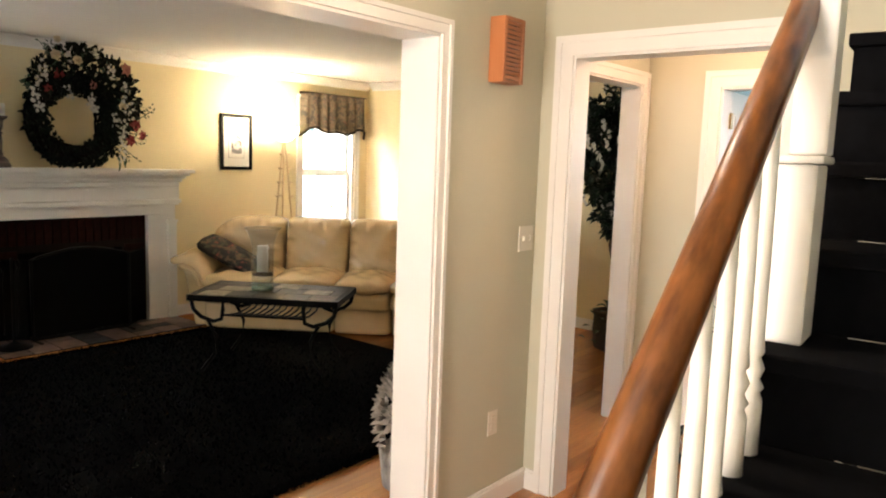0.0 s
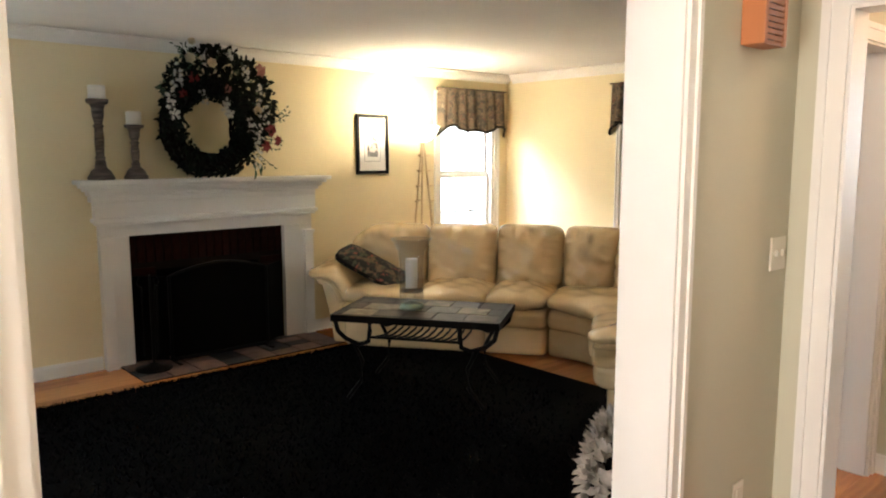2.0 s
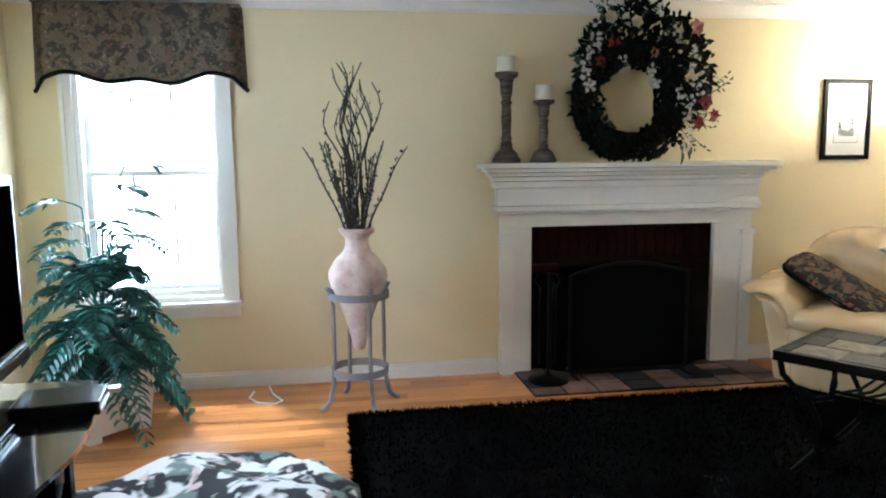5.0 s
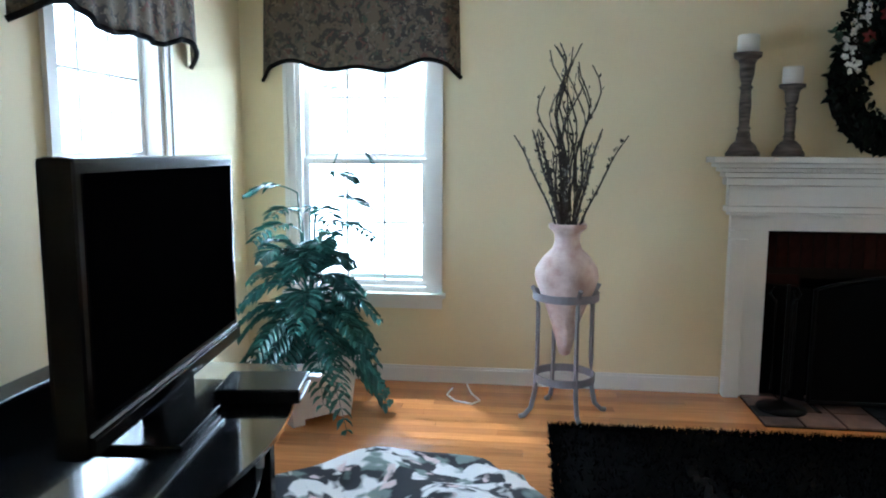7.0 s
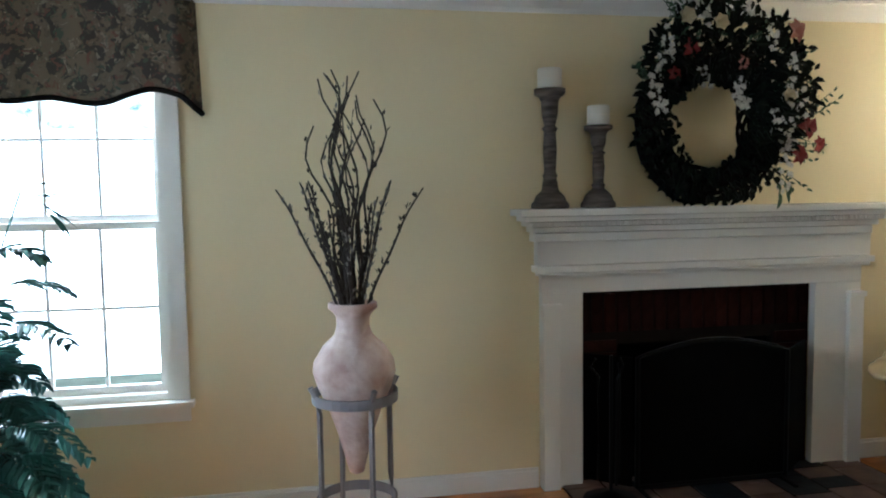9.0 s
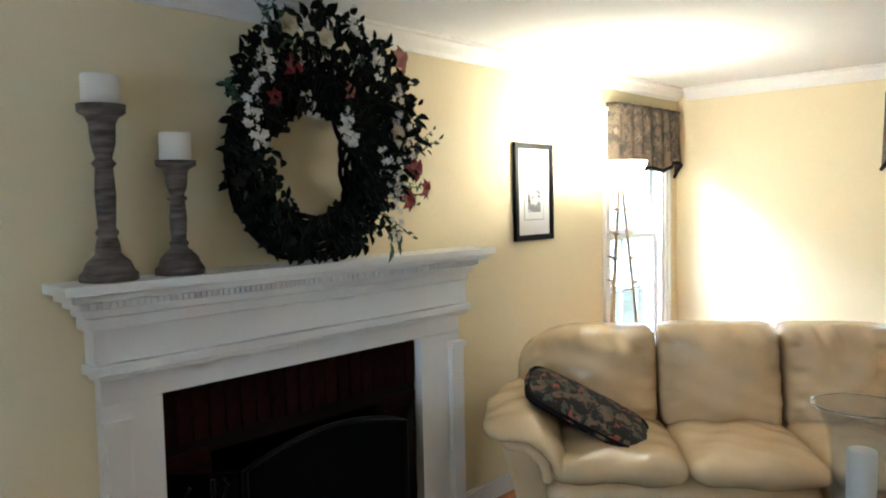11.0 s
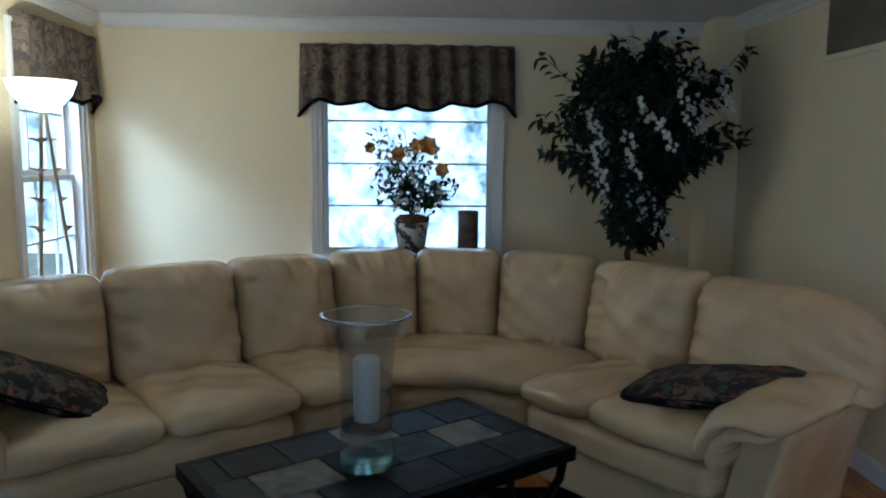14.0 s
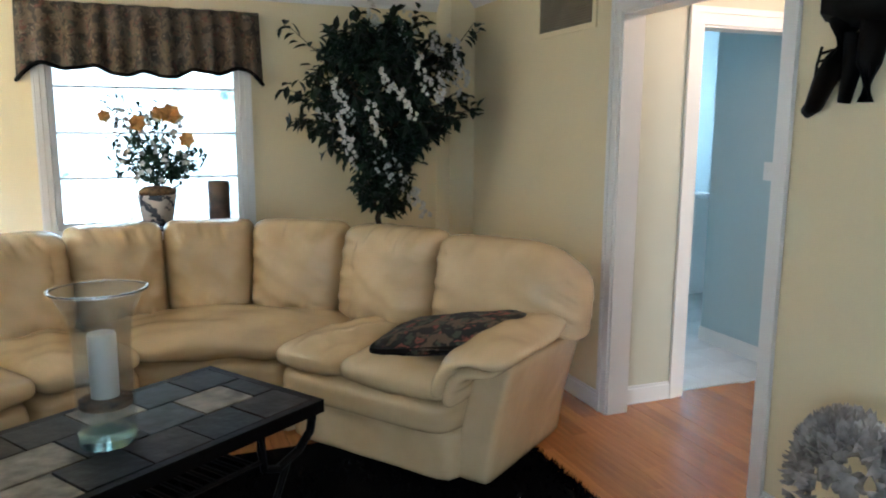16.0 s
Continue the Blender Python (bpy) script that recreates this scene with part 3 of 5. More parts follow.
for i in range(86):
    y = 2.12 + i * 0.0221
    box(bm, (X + 0.141, y, 1.313), (X + 0.149, y + 0.012, 1.331))
part("dentil_band", bm, M_WHITE, fp)["kind"] = "stuff"
part("frieze", boxes(((X, 2.175, 1.12), (X + 0.075, 3.99, 1.233))), M_WHITE, fp)
part("lower_moulding", boxes(((X, 2.16, 1.085), (X + 0.10, 4.0, 1.118)), ((X, 2.18, 1.065), (X + 0.085, 3.985, 1.083)), bevel=0.005), M_WHITE, fp)
part("header", boxes(((X, 2.2, 0.978), (X + 0.045, 3.965, 1.063))), M_WHITE, fp)
for y0, y1, e in ((2.2, 2.41, 0), (3.695, 3.965, 1)):
    leg = part("leg", boxes(((X, y0, 0.0), (X + 0.045, y1, 0.976))), M_WHITE, fp)
    o = y0 if not e else y1 - 0.085
    part("pilaster", boxes(((X + 0.046, o, 0.0), (X + 0.075, o + 0.085, 0.90)), ((X + 0.046, o - 0.006, 0.90), (X + 0.088, o + 0.091, 0.93)), bevel=0.004), M_WHITE, leg)
part("firebox", boxes(((-6.62, 2.30, -0.01), (-6.6, 3.80, 1.0)), ((-6.6, 2.36, 0.0), (-6.162, 2.40, 1.0)), ((-6.6, 3.70, 0), (-6.162, 3.74, 1.0)), ((-6.6, 2.4, 0.95), (-6.02, 3.7, 1.0)), ((-6.6, 2.4, -0.01), (-5.999, 3.7, 0.003))), M_FIREBLACK, fp, "black firebox")
panel = part("brick_surround", boxes(((-6.05, 2.40, 0.70), (-6.012, 3.70, 0.985)), ((-6.05, 2.40, 0.0), (-6.012, 2.62, 0.70)), ((-6.05, 3.48, 0.0), (-6.012, 3.70, 0.70))), M_MORTAR, fp, "red brick facing with dark joints, shade put into its colour")
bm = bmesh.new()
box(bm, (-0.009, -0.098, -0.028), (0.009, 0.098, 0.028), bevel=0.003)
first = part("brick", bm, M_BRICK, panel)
first.location = (-6.004, 3.59, 0.04)
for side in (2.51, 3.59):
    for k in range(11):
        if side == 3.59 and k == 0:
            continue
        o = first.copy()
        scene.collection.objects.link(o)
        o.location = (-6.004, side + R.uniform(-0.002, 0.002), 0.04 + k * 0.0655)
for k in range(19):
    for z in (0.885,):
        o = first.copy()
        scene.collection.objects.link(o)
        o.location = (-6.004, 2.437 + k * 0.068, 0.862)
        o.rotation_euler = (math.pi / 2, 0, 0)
# fire screen
fs = thing("fire_screen", pose(-5.80, 3.03, 0.012), "black arched iron fire screen with fine mesh", "fire screen")
bm = bmesh.new()
arch = [(-0.40, 0.02), (-0.40, 0.66)] + [(-0.40 + 0.8 * i / 16, 0.66 + 0.07 * math.sin(math.pi * i / 16)) for i in range(1, 16)] + [(0.40, 0.66), (0.40, 0.02)]
tube(bm, [(0, y, z) for y, z in arch], 0.014, 6)
tube(bm, [(0, -0.40, 0.02), (0, 0.40, 0.02)], 0.014, 6)
part("frame", bm, M_IRON, fs)
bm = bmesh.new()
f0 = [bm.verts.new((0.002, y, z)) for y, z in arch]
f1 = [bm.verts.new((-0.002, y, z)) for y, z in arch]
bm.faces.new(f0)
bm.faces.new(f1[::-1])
part("mesh", bm, M_FIREBLACK, fs, "fine black wire mesh")
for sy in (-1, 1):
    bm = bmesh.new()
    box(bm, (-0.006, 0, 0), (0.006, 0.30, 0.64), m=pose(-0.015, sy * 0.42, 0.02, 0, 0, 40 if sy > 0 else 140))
    part("side_panel", bm, M_FIREBLACK, fs)
    bm = bmesh.new()
    tube(bm, [(-0.10, sy * 0.38, 0.0), (0.12, sy * 0.38, 0.0)], 0.012, 6)
    part("foot", bm, M_IRON, fs)
# fire tools
ft = thing("fire_tool_set", pose(-5.72, 2.46, 0.012), "black iron fireplace tool set on a round base", "fire tools")
part("base", lathe(bmesh.new(), [(0.13, 0), (0.13, 0.012), (0.05, 0.03), (0.015, 0.05)], 20), M_IRON, ft, smooth=True)
part("pole", tube(bmesh.new(), [(0, 0, 0.03), (0, 0, 0.70)], 0.009, 6), M_IRON, ft)
for a in range(3):
    t = a * 2.1
    bm = bmesh.new()
    c, s_ = 0.06 * math.cos(t), 0.06 * math.sin(t)
    tube(bm, [(c, s_, 0.10), (c, s_, 0.60), (c * 1.6, s_ * 1.6, 0.64), (c * 1.2, s_ * 1.2, 0.68)], 0.007, 6)
    part("tool", bm, M_IRON, ft)
# hearth stones
hearth = setting("floor_hearth", boxes(((-5.999, 2.30, -0.011), (-5.46, 3.97, 0.004))), M_MORTAR, "flush hearth of rust and grey slate")
y = 2.302
for k in range(8):
    w = 0.20
    x = -5.47
    while x > -5.95:
        d = R.choice((0.13, 0.17, 0.22))
        d = min(d, x + 5.998)
        if d > 0.05:
            part("slate_tile", boxes(((x - d + 0.004, y + 0.004, 0.003), (x - 0.004, y + w - 0.004, 0.011))), R.choice((M_HEARTH, M_HEARTH, M_HEARTH, M_SLATE[0])), hearth)
        x -= d
    y += w + 0.0075


# ---- things on the mantel ----
def candlestick(y, h, r, ch):
    t = thing("candlestick", pose(-5.895, y, 1.396), "tall distressed grey-brown turned wooden candlestick" if h > 0.5 else "shorter distressed grey-brown turned wooden candlestick", "candlestick", "candlesticks on the mantel")
    k = h / 0.56
    p = [(r, 0), (r, 0.02), (r * 0.86, 0.035), (r * 0.75, 0.06), (r * 0.45, 0.085), (r * 0.40, 0.12 * k), (r * 0.33, 0.14 * k), (r * 0.40, 0.155 * k), (r * 0.30, 0.17 * k), (r * 0.36, 0.28 * k), (r * 0.30, 0.36 * k), (r * 0.42, 0.375 * k), (r * 0.28, 0.39 * k), (r * 0.42, 0.44 * k), (r * 0.45, 0.50 * k), (r * 0.55, 0.52 * k), (r * 0.80, 0.535 * k), (r * 0.82, h), (r * 0.5, h)]
    part("stick", lathe(bmesh.new(), p, 20), M_AGED, t, smooth=True)
    part("candle", lathe(bmesh.new(), [(r * 0.64, h + 0.001), (r * 0.64, h + ch - 0.006), (r * 0.6, h + ch), (r * 0.1, h + ch - 0.006)], 20), M_CANDLE, t, "ivory pillar candle", True)


candlestick(2.225, 0.56, 0.09, 0.095)
candlestick(2.467, 0.39, 0.083, 0.095)

# wreath
wr = thing("wreath", pose(-5.90, 3.03, 1.79), "large dark grapevine wreath with white, cream and red silk flowers", "wreath")
bm = bmesh.new()
for k in range(26):
    ph, rr, o = R.uniform(0, 6.28), R.uniform(0.22, 0.37), R.uniform(-0.045, 0.045)
    tube(bm, [(o + 0.03 * math.sin(5 * a + ph), (rr + 0.02 * math.sin(3 * a + ph)) * math.cos(a), (rr + 0.02 * math.sin(3 * a + ph)) * math.sin(a)) for a in (2 * math.pi * i / 40 for i in range(41))], 0.011, 5)
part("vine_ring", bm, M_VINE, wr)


def ring_pos(a, rr, out):
    return Vector((out, rr * math.cos(a), rr * math.sin(a)))


bm = bmesh.new()
for i in range(3600):
    a = R.uniform(0, 2 * math.pi)
    w = 0.22 + 0.78 * max(0, math.cos(a - 1.05)) ** 0.5
    if R.random() > w:
        continue
    lo = R.uniform(0, 1)
    rr = 0.19 + lo * (0.20 + 0.21 * max(0, math.cos(a - 1.2)))
    c = ring_pos(a, rr, R.uniform(-0.02, 0.14))
    leaf(bm, c, Vector((R.uniform(0, 0.7), math.cos(a), math.sin(a) - 0.2)) + rnd_dir() * 0.9, Vector((1, 0, 0.2)), R.uniform(0.035, 0.075), R.uniform(0.02, 0.04))
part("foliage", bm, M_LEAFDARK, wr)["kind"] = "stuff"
bm = bmesh.new()
for i in range(60):
    a = R.uniform(-0.6, 2.6)
    c = ring_pos(a, R.uniform(0.38, 0.60) if a < 2 else R.uniform(0.36, 0.45), R.uniform(0.0, 0.08))
    w = (ring_pos(a, 1, 0.4) + rnd_dir() * 0.7).normalized()
    tube(bm, [c - w * 0.1, c, c + w * 0.06], 0.002, 4)
    for q in range(5):
        leaf(bm, c - w * 0.05 + w * 0.03 * q, w + rnd_dir() * 1.2, Vector((1, 0, 0)), 0.035, 0.014)
part("greenery", bm, M_LEAF, wr, "fine green sprigs")["kind"] = "stuff"
bm = bmesh.new()
for a0, r0, n in ((2.55, 0.40, 12), (2.35, 0.43, 8), (1.9, 0.26, 8), (1.2, 0.24, 14), (0.95, 0.22, 10), (0.35, 0.44, 12), (0.05, 0.36, 12), (-0.15, 0.36, 14), (-0.6, 0.42, 10), (1.35, 0.62, 8), (1.7, 0.52, 6), (2.15, 0.50, 12), (0.7, 0.50, 12), (0.5, 0.40, 10), (0.2, 0.30, 10), (2.7, 0.34, 10), (1.05, 0.52, 10)):
    c = ring_pos(a0, r0, 0.13)
    for i in range(n):
        blossom(bm, c + Vector((R.uniform(-0.02, 0.02), R.uniform(-0.03, 0.03), -0.012 * i + R.uniform(-0.02, 0.02))), 0.017, 5, Vector((1, R.uniform(-0.5, 0.5), 0)))
part("white_blossoms", bm, M_BLOSSOM, wr, "drooping sprays of small white blossom")["kind"] = "stuff"
for a0, r0, sz in ((1.95, 0.52, 0.048), (1.62, 0.46, 0.045), (1.85, 0.63, 0.035), (0.35, 0.36, 0.042)):
    bm = bmesh.new()
    rose(bm, ring_pos(a0, r0, 0.14), sz, Vector((1, 0, 0.1)))
    part("cream_rose", bm, M_CREAMROSE, wr)
for a0, r0, sz, m_ in ((2.0, 0.38, 0.05, M_RED), (-0.05, 0.46, 0.06, M_RED), (-0.35, 0.44, 0.055, M_RED), (-0.2, 0.53, 0.045, M_RED), (0.85, 0.58, 0.06, M_PINKF), (1.2, 0.30, 0.04, M_PINKF), (2.4, 0.33, 0.04, M_RED)):
    bm = bmesh.new()
    blossom(bm, ring_pos(a0, r0, 0.13), sz, 6, Vector((1, 0.2, 0)))
    part("lily", bm, m_, wr, "red silk lily" if m_ is M_RED else "dusky pink silk lily")
bm = bmesh.new()
for i in range(9):
    c = ring_pos(-0.75 + R.uniform(-0.1, 0.1), R.uniform(0.40, 0.50), 0.12)
    leaf(bm, c, Vector((0.1, 0.1, -1)) + rnd_dir() * 0.3, Vector((1, 0, 0)), 0.07, 0.02)
part("trailing_leaves", bm, M_LEAF, wr)

# framed picture
pic = thing("framed_picture", pose(-5.998, 4.663, 1.668), "small framed landscape print in a black frame", "picture")
h, w, b = 0.275, 0.183, 0.032
part("frame", boxes(((0, -w, -h), (0.022, -w + b, h)), ((0, w - b, -h), (0.022, w, h)), ((0, -w + b, -h), (0.022, w - b, -h + b)), ((0, -w + b, h - b), (0.022, w - b, h)), bevel=0.004), M_IRON, pic)
part("mat_board", boxes(((0, -w + b, -h + b), (0.010, w - b, h - b))), M_MATBOARD, pic)
part("inner_line", boxes(((0.0102, -0.093, -0.16), (0.0112, 0.093, 0.17))), M_STANDGREY, pic)
part("inner_mat", boxes(((0.0114, -0.089, -0.156), (0.0122, 0.089, 0.166))), M_MATBOARD, pic)
part("print", boxes(((0.0124, -0.06, -0.115), (0.0132, 0.06, 0.10))), M_PRINT, pic, "grey landscape print")

# torchiere
tl = thing("floor_lamp", pose(-5.6, 4.95, 0), "lit torchiere floor lamp with twisted metal stem and opal bowl", "floor lamp")
part("base", lathe(bmesh.new(), [(0.20, 0), (0.20, 0.015), (0.05, 0.04)], 24), M_STANDGREY, tl, smooth=True)
M_LAMPWIRE = mat("pale_gilt_metal", (0.72, 0.56, 0.34), 0.4, metal=0.2)
for k in range(3):
    bm = bmesh.new()
    t0 = k * 2.094 + 0.4
    tube(bm, [((0.012 + 0.17 * (1 - i / 12)) * math.cos(t0 + 0.1 * i / 12), (0.012 + 0.17 * (1 - i / 12)) * math.sin(t0 + 0.1 * i / 12), 0.02 + 1.66 * i / 12) for i in range(13)], 0.009, 6)
    part("stem", bm, M_LAMPWIRE, tl)
    for i in (4, 6, 8, 9, 10, 11):
        bm = bmesh.new()
        rr = 0.012 + 0.17 * (1 - i / 12)
        leaf(bm, Vector((rr * math.cos(t0), rr * math.sin(t0), 0.02 + 1.66 * i / 12)), Vector((math.cos(t0 + 1), math.sin(t0 + 1), 0.6)), Vector((0, 0, 1)), 0.065, 0.05)
        part("metal_leaf", bm, M_LAMPWIRE, tl)
part("bowl", lathe(bmesh.new(), [(0.03, 1.69), (0.08, 1.715), (0.125, 1.765), (0.15, 1.83), (0.145, 1.83), (0.12, 1.768), (0.075, 1.722), (0.0, 1.70)], 28), M_OPAL, tl, "glowing opal glass bowl", True)


# ---- sectional sofa ----
A36 = math.radians(36)
E1, E2 = Vector((math.cos(A36), math.sin(A36))), Vector((-math.sin(A36), math.cos(A36)))
RI, CX, CY = 0.45, -0.45, 5.77
ARC = RI * math.pi / 2


def along(s, d, z):
    """Place on the sofa: s runs along the front edge (0 where the curve begins), d back from it."""
    if s < 0:
        u, v = CX + s, CY + RI + d
    elif s < ARC:
        a = math.pi / 2 - s / RI
        u, v = CX + (RI + d) * math.cos(a), CY + (RI + d) * math.sin(a)
    else:
        u, v = d, CY - (s - ARC)
    p = E1 * u + E2 * v
    return Vector((p.x, p.y, z))


def puff(lo, hi, place, power=4.2, crease=0.0, seed=0, lean=0.0):
    """A stuffed cushion between lo and hi (s, d, z), rounded towards its rim."""
    bm = bmesh.new()
    bmesh.ops.create_cube(bm, size=2)
    bmesh.ops.subdivide_edges(bm, edges=bm.edges[:], cuts=13, use_grid_fill=True)
    c = [(a + b) / 2 for a, b in zip(lo, hi)]
    e = [(b - a) / 2 for a, b in zip(lo, hi)]
    rr = random.Random(seed)
    ph = [rr.uniform(0, 6) for _ in range(6)]
    for v in bm.verts:
        x, y, z = v.co
        q = Vector((x, y, z))
        m = max(abs(x), abs(y), abs(z))
        l = (abs(x) ** power + abs(y) ** power + abs(z) ** power) ** (1 / power)
        q *= m / l
        w = crease * (math.sin(9 * x + 3 * z + ph[0]) * math.sin(5 * z + ph[1]) + 0.7 * math.sin(17 * z + 4 * x + ph[2]) * max(0, abs(x) - 0.55) * 2.4 + 0.5 * math.sin(13 * x - 7 * y + ph[3]))
        s, d, zz = c[0] + q.x * e[0], c[1] + q.y * (e[1] + w), c[2] + q.z * (e[2] + w * 0.2)
        v.co = place(s, d + lean * (zz - lo[2]), zz)
    return bm


def pillow(lo, hi, place, axis, outline=6.0, loft=2.6, crease=0.0, pleat=0.0, seed=0, lean=0.0, cuts=19):
    """A sewn cushion between lo and hi (s, d, z): full in the middle, drawn in to a seam round the rim across `axis`."""
    bm = bmesh.new()
    bmesh.ops.create_cube(bm, size=2)
    bmesh.ops.subdivide_edges(bm, edges=bm.edges[:], cuts=cuts, use_grid_fill=True)
    c = [(a + b) / 2 for a, b in zip(lo, hi)]
    e = [(b - a) / 2 for a, b in zip(lo, hi)]
    rr = random.Random(seed)
    ph = [rr.uniform(0, 6.3) for _ in range(8)]
    flat = [i for i in range(3) if i != axis]
    for v in bm.verts:
        q = [v.co.x, v.co.y, v.co.z]
        m = max(abs(k) for k in q)
        o = (abs(q[flat[0]]) ** outline + abs(q[flat[1]]) ** outline) ** (1 / outline)
        l = (o ** loft + abs(q[axis]) ** loft) ** (1 / loft)
        q = [k * m / l for k in q]
        a, b = q[flat[0]], q[flat[1]]
        rim = max(0.0, (max(abs(a), abs(b)) - 0.55) / 0.45)
        w = crease * (math.sin(4 * a + 2 * b + ph[0]) * math.sin(3 * b + ph[1]) + 0.6 * math.sin(7 * a - 5 * b + ph[2]) + 0.35 * math.sin(13 * b + 6 * a + ph[3]))
        edge = b if abs(a) > abs(b) else a
        w += pleat * rim * (math.sin(15 * edge + ph[4]) + 0.7 * math.sin(27 * edge + ph[5] + 3 * rim))
        p = [c[i] + q[i] * e[i] for i in range(3)]
        p[axis] += q[axis] * w
        p[1] += lean * (p[2] - lo[2])
        v.co = place(*p)
    return bm


sofa = thing("sectional_sofa", Matrix.Identity(4), "cream leather curved sectional sofa with stitched pillow back", "sofa")
S0, S1 = -1.88, ARC + 1.24
LEFT, RIGHT = -1.58, ARC + 0.95
# plinths and the padded rails over them, unit by unit
for k, (a, b) in enumerate(((LEFT - 0.03, -0.44), (-0.435, 0.05), (0.055, ARC + 0.02), (ARC + 0.025, RIGHT + 0.01))):
    part("base", puff((a, 0.055, 0.012), (b, 0.80, 0.245), along, 14.0, seed=k, crease=0.002), M_LEATHER, sofa, smooth=True)
    part("front_rail", pillow((a, -0.03, 0.228), (b, 0.60, 0.400), along, 0, 4.0, 9.0, crease=0.004, seed=k + 9), M_LEATHER, sofa, smooth=True)
SEATS = ((LEFT - 0.03, -1.0), (-1.0, -0.42), (-0.42, 0.05), (0.05, ARC + 0.02), (ARC + 0.02, ARC + 0.40), (ARC + 0.40, RIGHT + 0.02))
for k, (a, b) in enumerate(SEATS):
    part("seat_cushion", pillow((a - 0.004, -0.05, 0.355), (b + 0.004, 0.68, 0.535), along, 2, 8.0, 2.5, crease=0.009, pleat=0.0025, seed=30 + k), M_LEATHER, sofa, smooth=True)


def shoulder(s, d, z):
    """As along(), with the two ends of the back rounded off."""
    w = max(0.0, (s - (S1 - 0.38)) / 0.41, ((S0 + 0.52) - s) / 0.41)
    return along(s, d, z - 0.17 * min(w, 1.1) ** 2.6 * max(0.0, z - 0.42) / 0.53)


def end_back(s, d, z):
    """As shoulder(), with the foot of the end cushions drawn up over the arms."""
    w = max(0.0, (s - (S1 - 0.36)) / 0.30, ((S0 + 0.50) - s) / 0.30)
    if z < 0.63:
        z += (0.63 - z) * 0.9 * min(1.0, w)
    return shoulder(s, d, z)


# back cushions are spread by the depth of the curve
BACKS = ((S0 + 0.13, -1.03), (-1.03, -0.42), (-0.42, 0.06), (0.06, 0.245), (0.245, 0.43), (0.43, 0.64), (0.64, ARC + 0.46), (ARC + 0.46, S1 + 0.03))
for k, (a, b) in enumerate(BACKS):
    g = -0.004 if k in (0, 1, 2, 6, 7) else -0.001
    part("back_cushion", pillow((a - g, 0.47, 0.45), (b + g, 0.86, 0.975 if 0 < k < 7 else 0.965), end_back, 1, 9.0, 2.6, crease=0.015, pleat=0.020, seed=60 + k, lean=0.20, cuts=25), M_LEATHER, sofa, smooth=True)
for k, (a, b) in enumerate(((S0 + 0.22, -0.44), (-0.435, 0.33), (0.335, ARC), (ARC + 0.005, S1 - 0.16))):
    part("back_frame", puff((a, 0.66, 0.03), (b, 0.86, 0.86), shoulder, 8.0, seed=90 + k, lean=0.09), M_LEATHER, sofa, smooth=True)


def arm(inner, way, depth, seed):
    """A flared arm panel under two padded layers that drape over its top; way is +1 or -1 along the sofa."""
    def flare(s, d, z):
        return along(s + way * 0.11 * (max(0.0, z) / 0.55) ** 1.5, d, z)
    lo, hi = sorted((inner - way * 0.03, inner + way * 0.135))
    part("arm_panel", puff((lo, 0.12, 0.012), (hi, depth, 0.55), flare, 16.0, seed=seed), M_LEATHER, sofa, smooth=True)

    def drape(rx, rz, drop, fold):
        def place(a, d, n):
            th = -0.25 + 2.15 * a
            k = 1 + n / rx
            front = max(0.0, (0.12 - d) / 0.2)
            s = inner + way * (0.155 - rx * k * math.cos(th) * (1.0 if th < 1.57 else 1.9 - 1.0 * min(1.0, max(0.0, (d - 0.40) / 0.35))))
            return along(s, d, 0.425 - drop + rz * (1 + n / rz) * math.sin(th) - fold * front ** 2 + 0.03 * (d - 0.3))
        return place
    part("arm_roll", pillow((0.02, -0.035, -0.045), (1.0, 0.60, 0.035), drape(0.135, 0.155, 0.005, 0.02), 2, 7.0, 3.0, crease=0.006, pleat=0.003, seed=seed + 3), M_LEATHER, sofa, smooth=True)
    part("arm_pad", pillow((0.12, -0.06, -0.045), (1.06, depth - 0.06, 0.055), drape(0.175, 0.205, 0.0, 0.03), 2, 7.0, 2.6, crease=0.010, pleat=0.004, seed=seed + 5), M_LEATHER, sofa, smooth=True)


arm(LEFT, -1, 0.84, 1)
arm(RIGHT, 1, 0.86, 2)


def cushion(m, label, sx, sy, sz, seed):
    t = thing("throw_pillow", m, label, "pillow", "throw pillows")
    part("cover", puff((-sx, -sy, -sz), (sx, sy, sz), lambda a, b, c: Vector((a * (1 - 0.10 * (b / sy) ** 2), b * (1 - 0.10 * (a / sx) ** 2), c * (1 - 0.75 * max(abs(a / sx), abs(b / sy)) ** 3))), seed=seed, crease=0.01), M_PILLOW, t, smooth=True)
    bm = bmesh.new()
    tube(bm, [(sx * 0.92 * math.copysign(abs(math.cos(t_)) ** 0.35, math.cos(t_)), sy * 0.92 * math.copysign(abs(math.sin(t_)) ** 0.35, math.sin(t_)), 0) for t_ in (2 * math.pi * i / 48 for i in range(49))], 0.019, 6)
    part("fringe", bm, M_FRINGE, t, "black fringe")


pl = along(LEFT + 0.17, 0.30, 0.63)
cushion(Matrix.Translation(pl) @ pose(0, 0, 0, 0, 0, 36) @ pose(0, 0, 0, 12, 27, 0), "dark floral tapestry pillow leaning on the sofa arm", 0.33, 0.20, 0.06, 3)
pl = along(RIGHT - 0.16, 0.33, 0.585)
cushion(Matrix.Translation(pl) @ pose(0, 0, 0, 0, 0, -54) @ pose(0, 0, 0, 4, -10, 10), "dark floral tapestry pillow lying on the sofa seat", 0.37, 0.24, 0.065, 8)

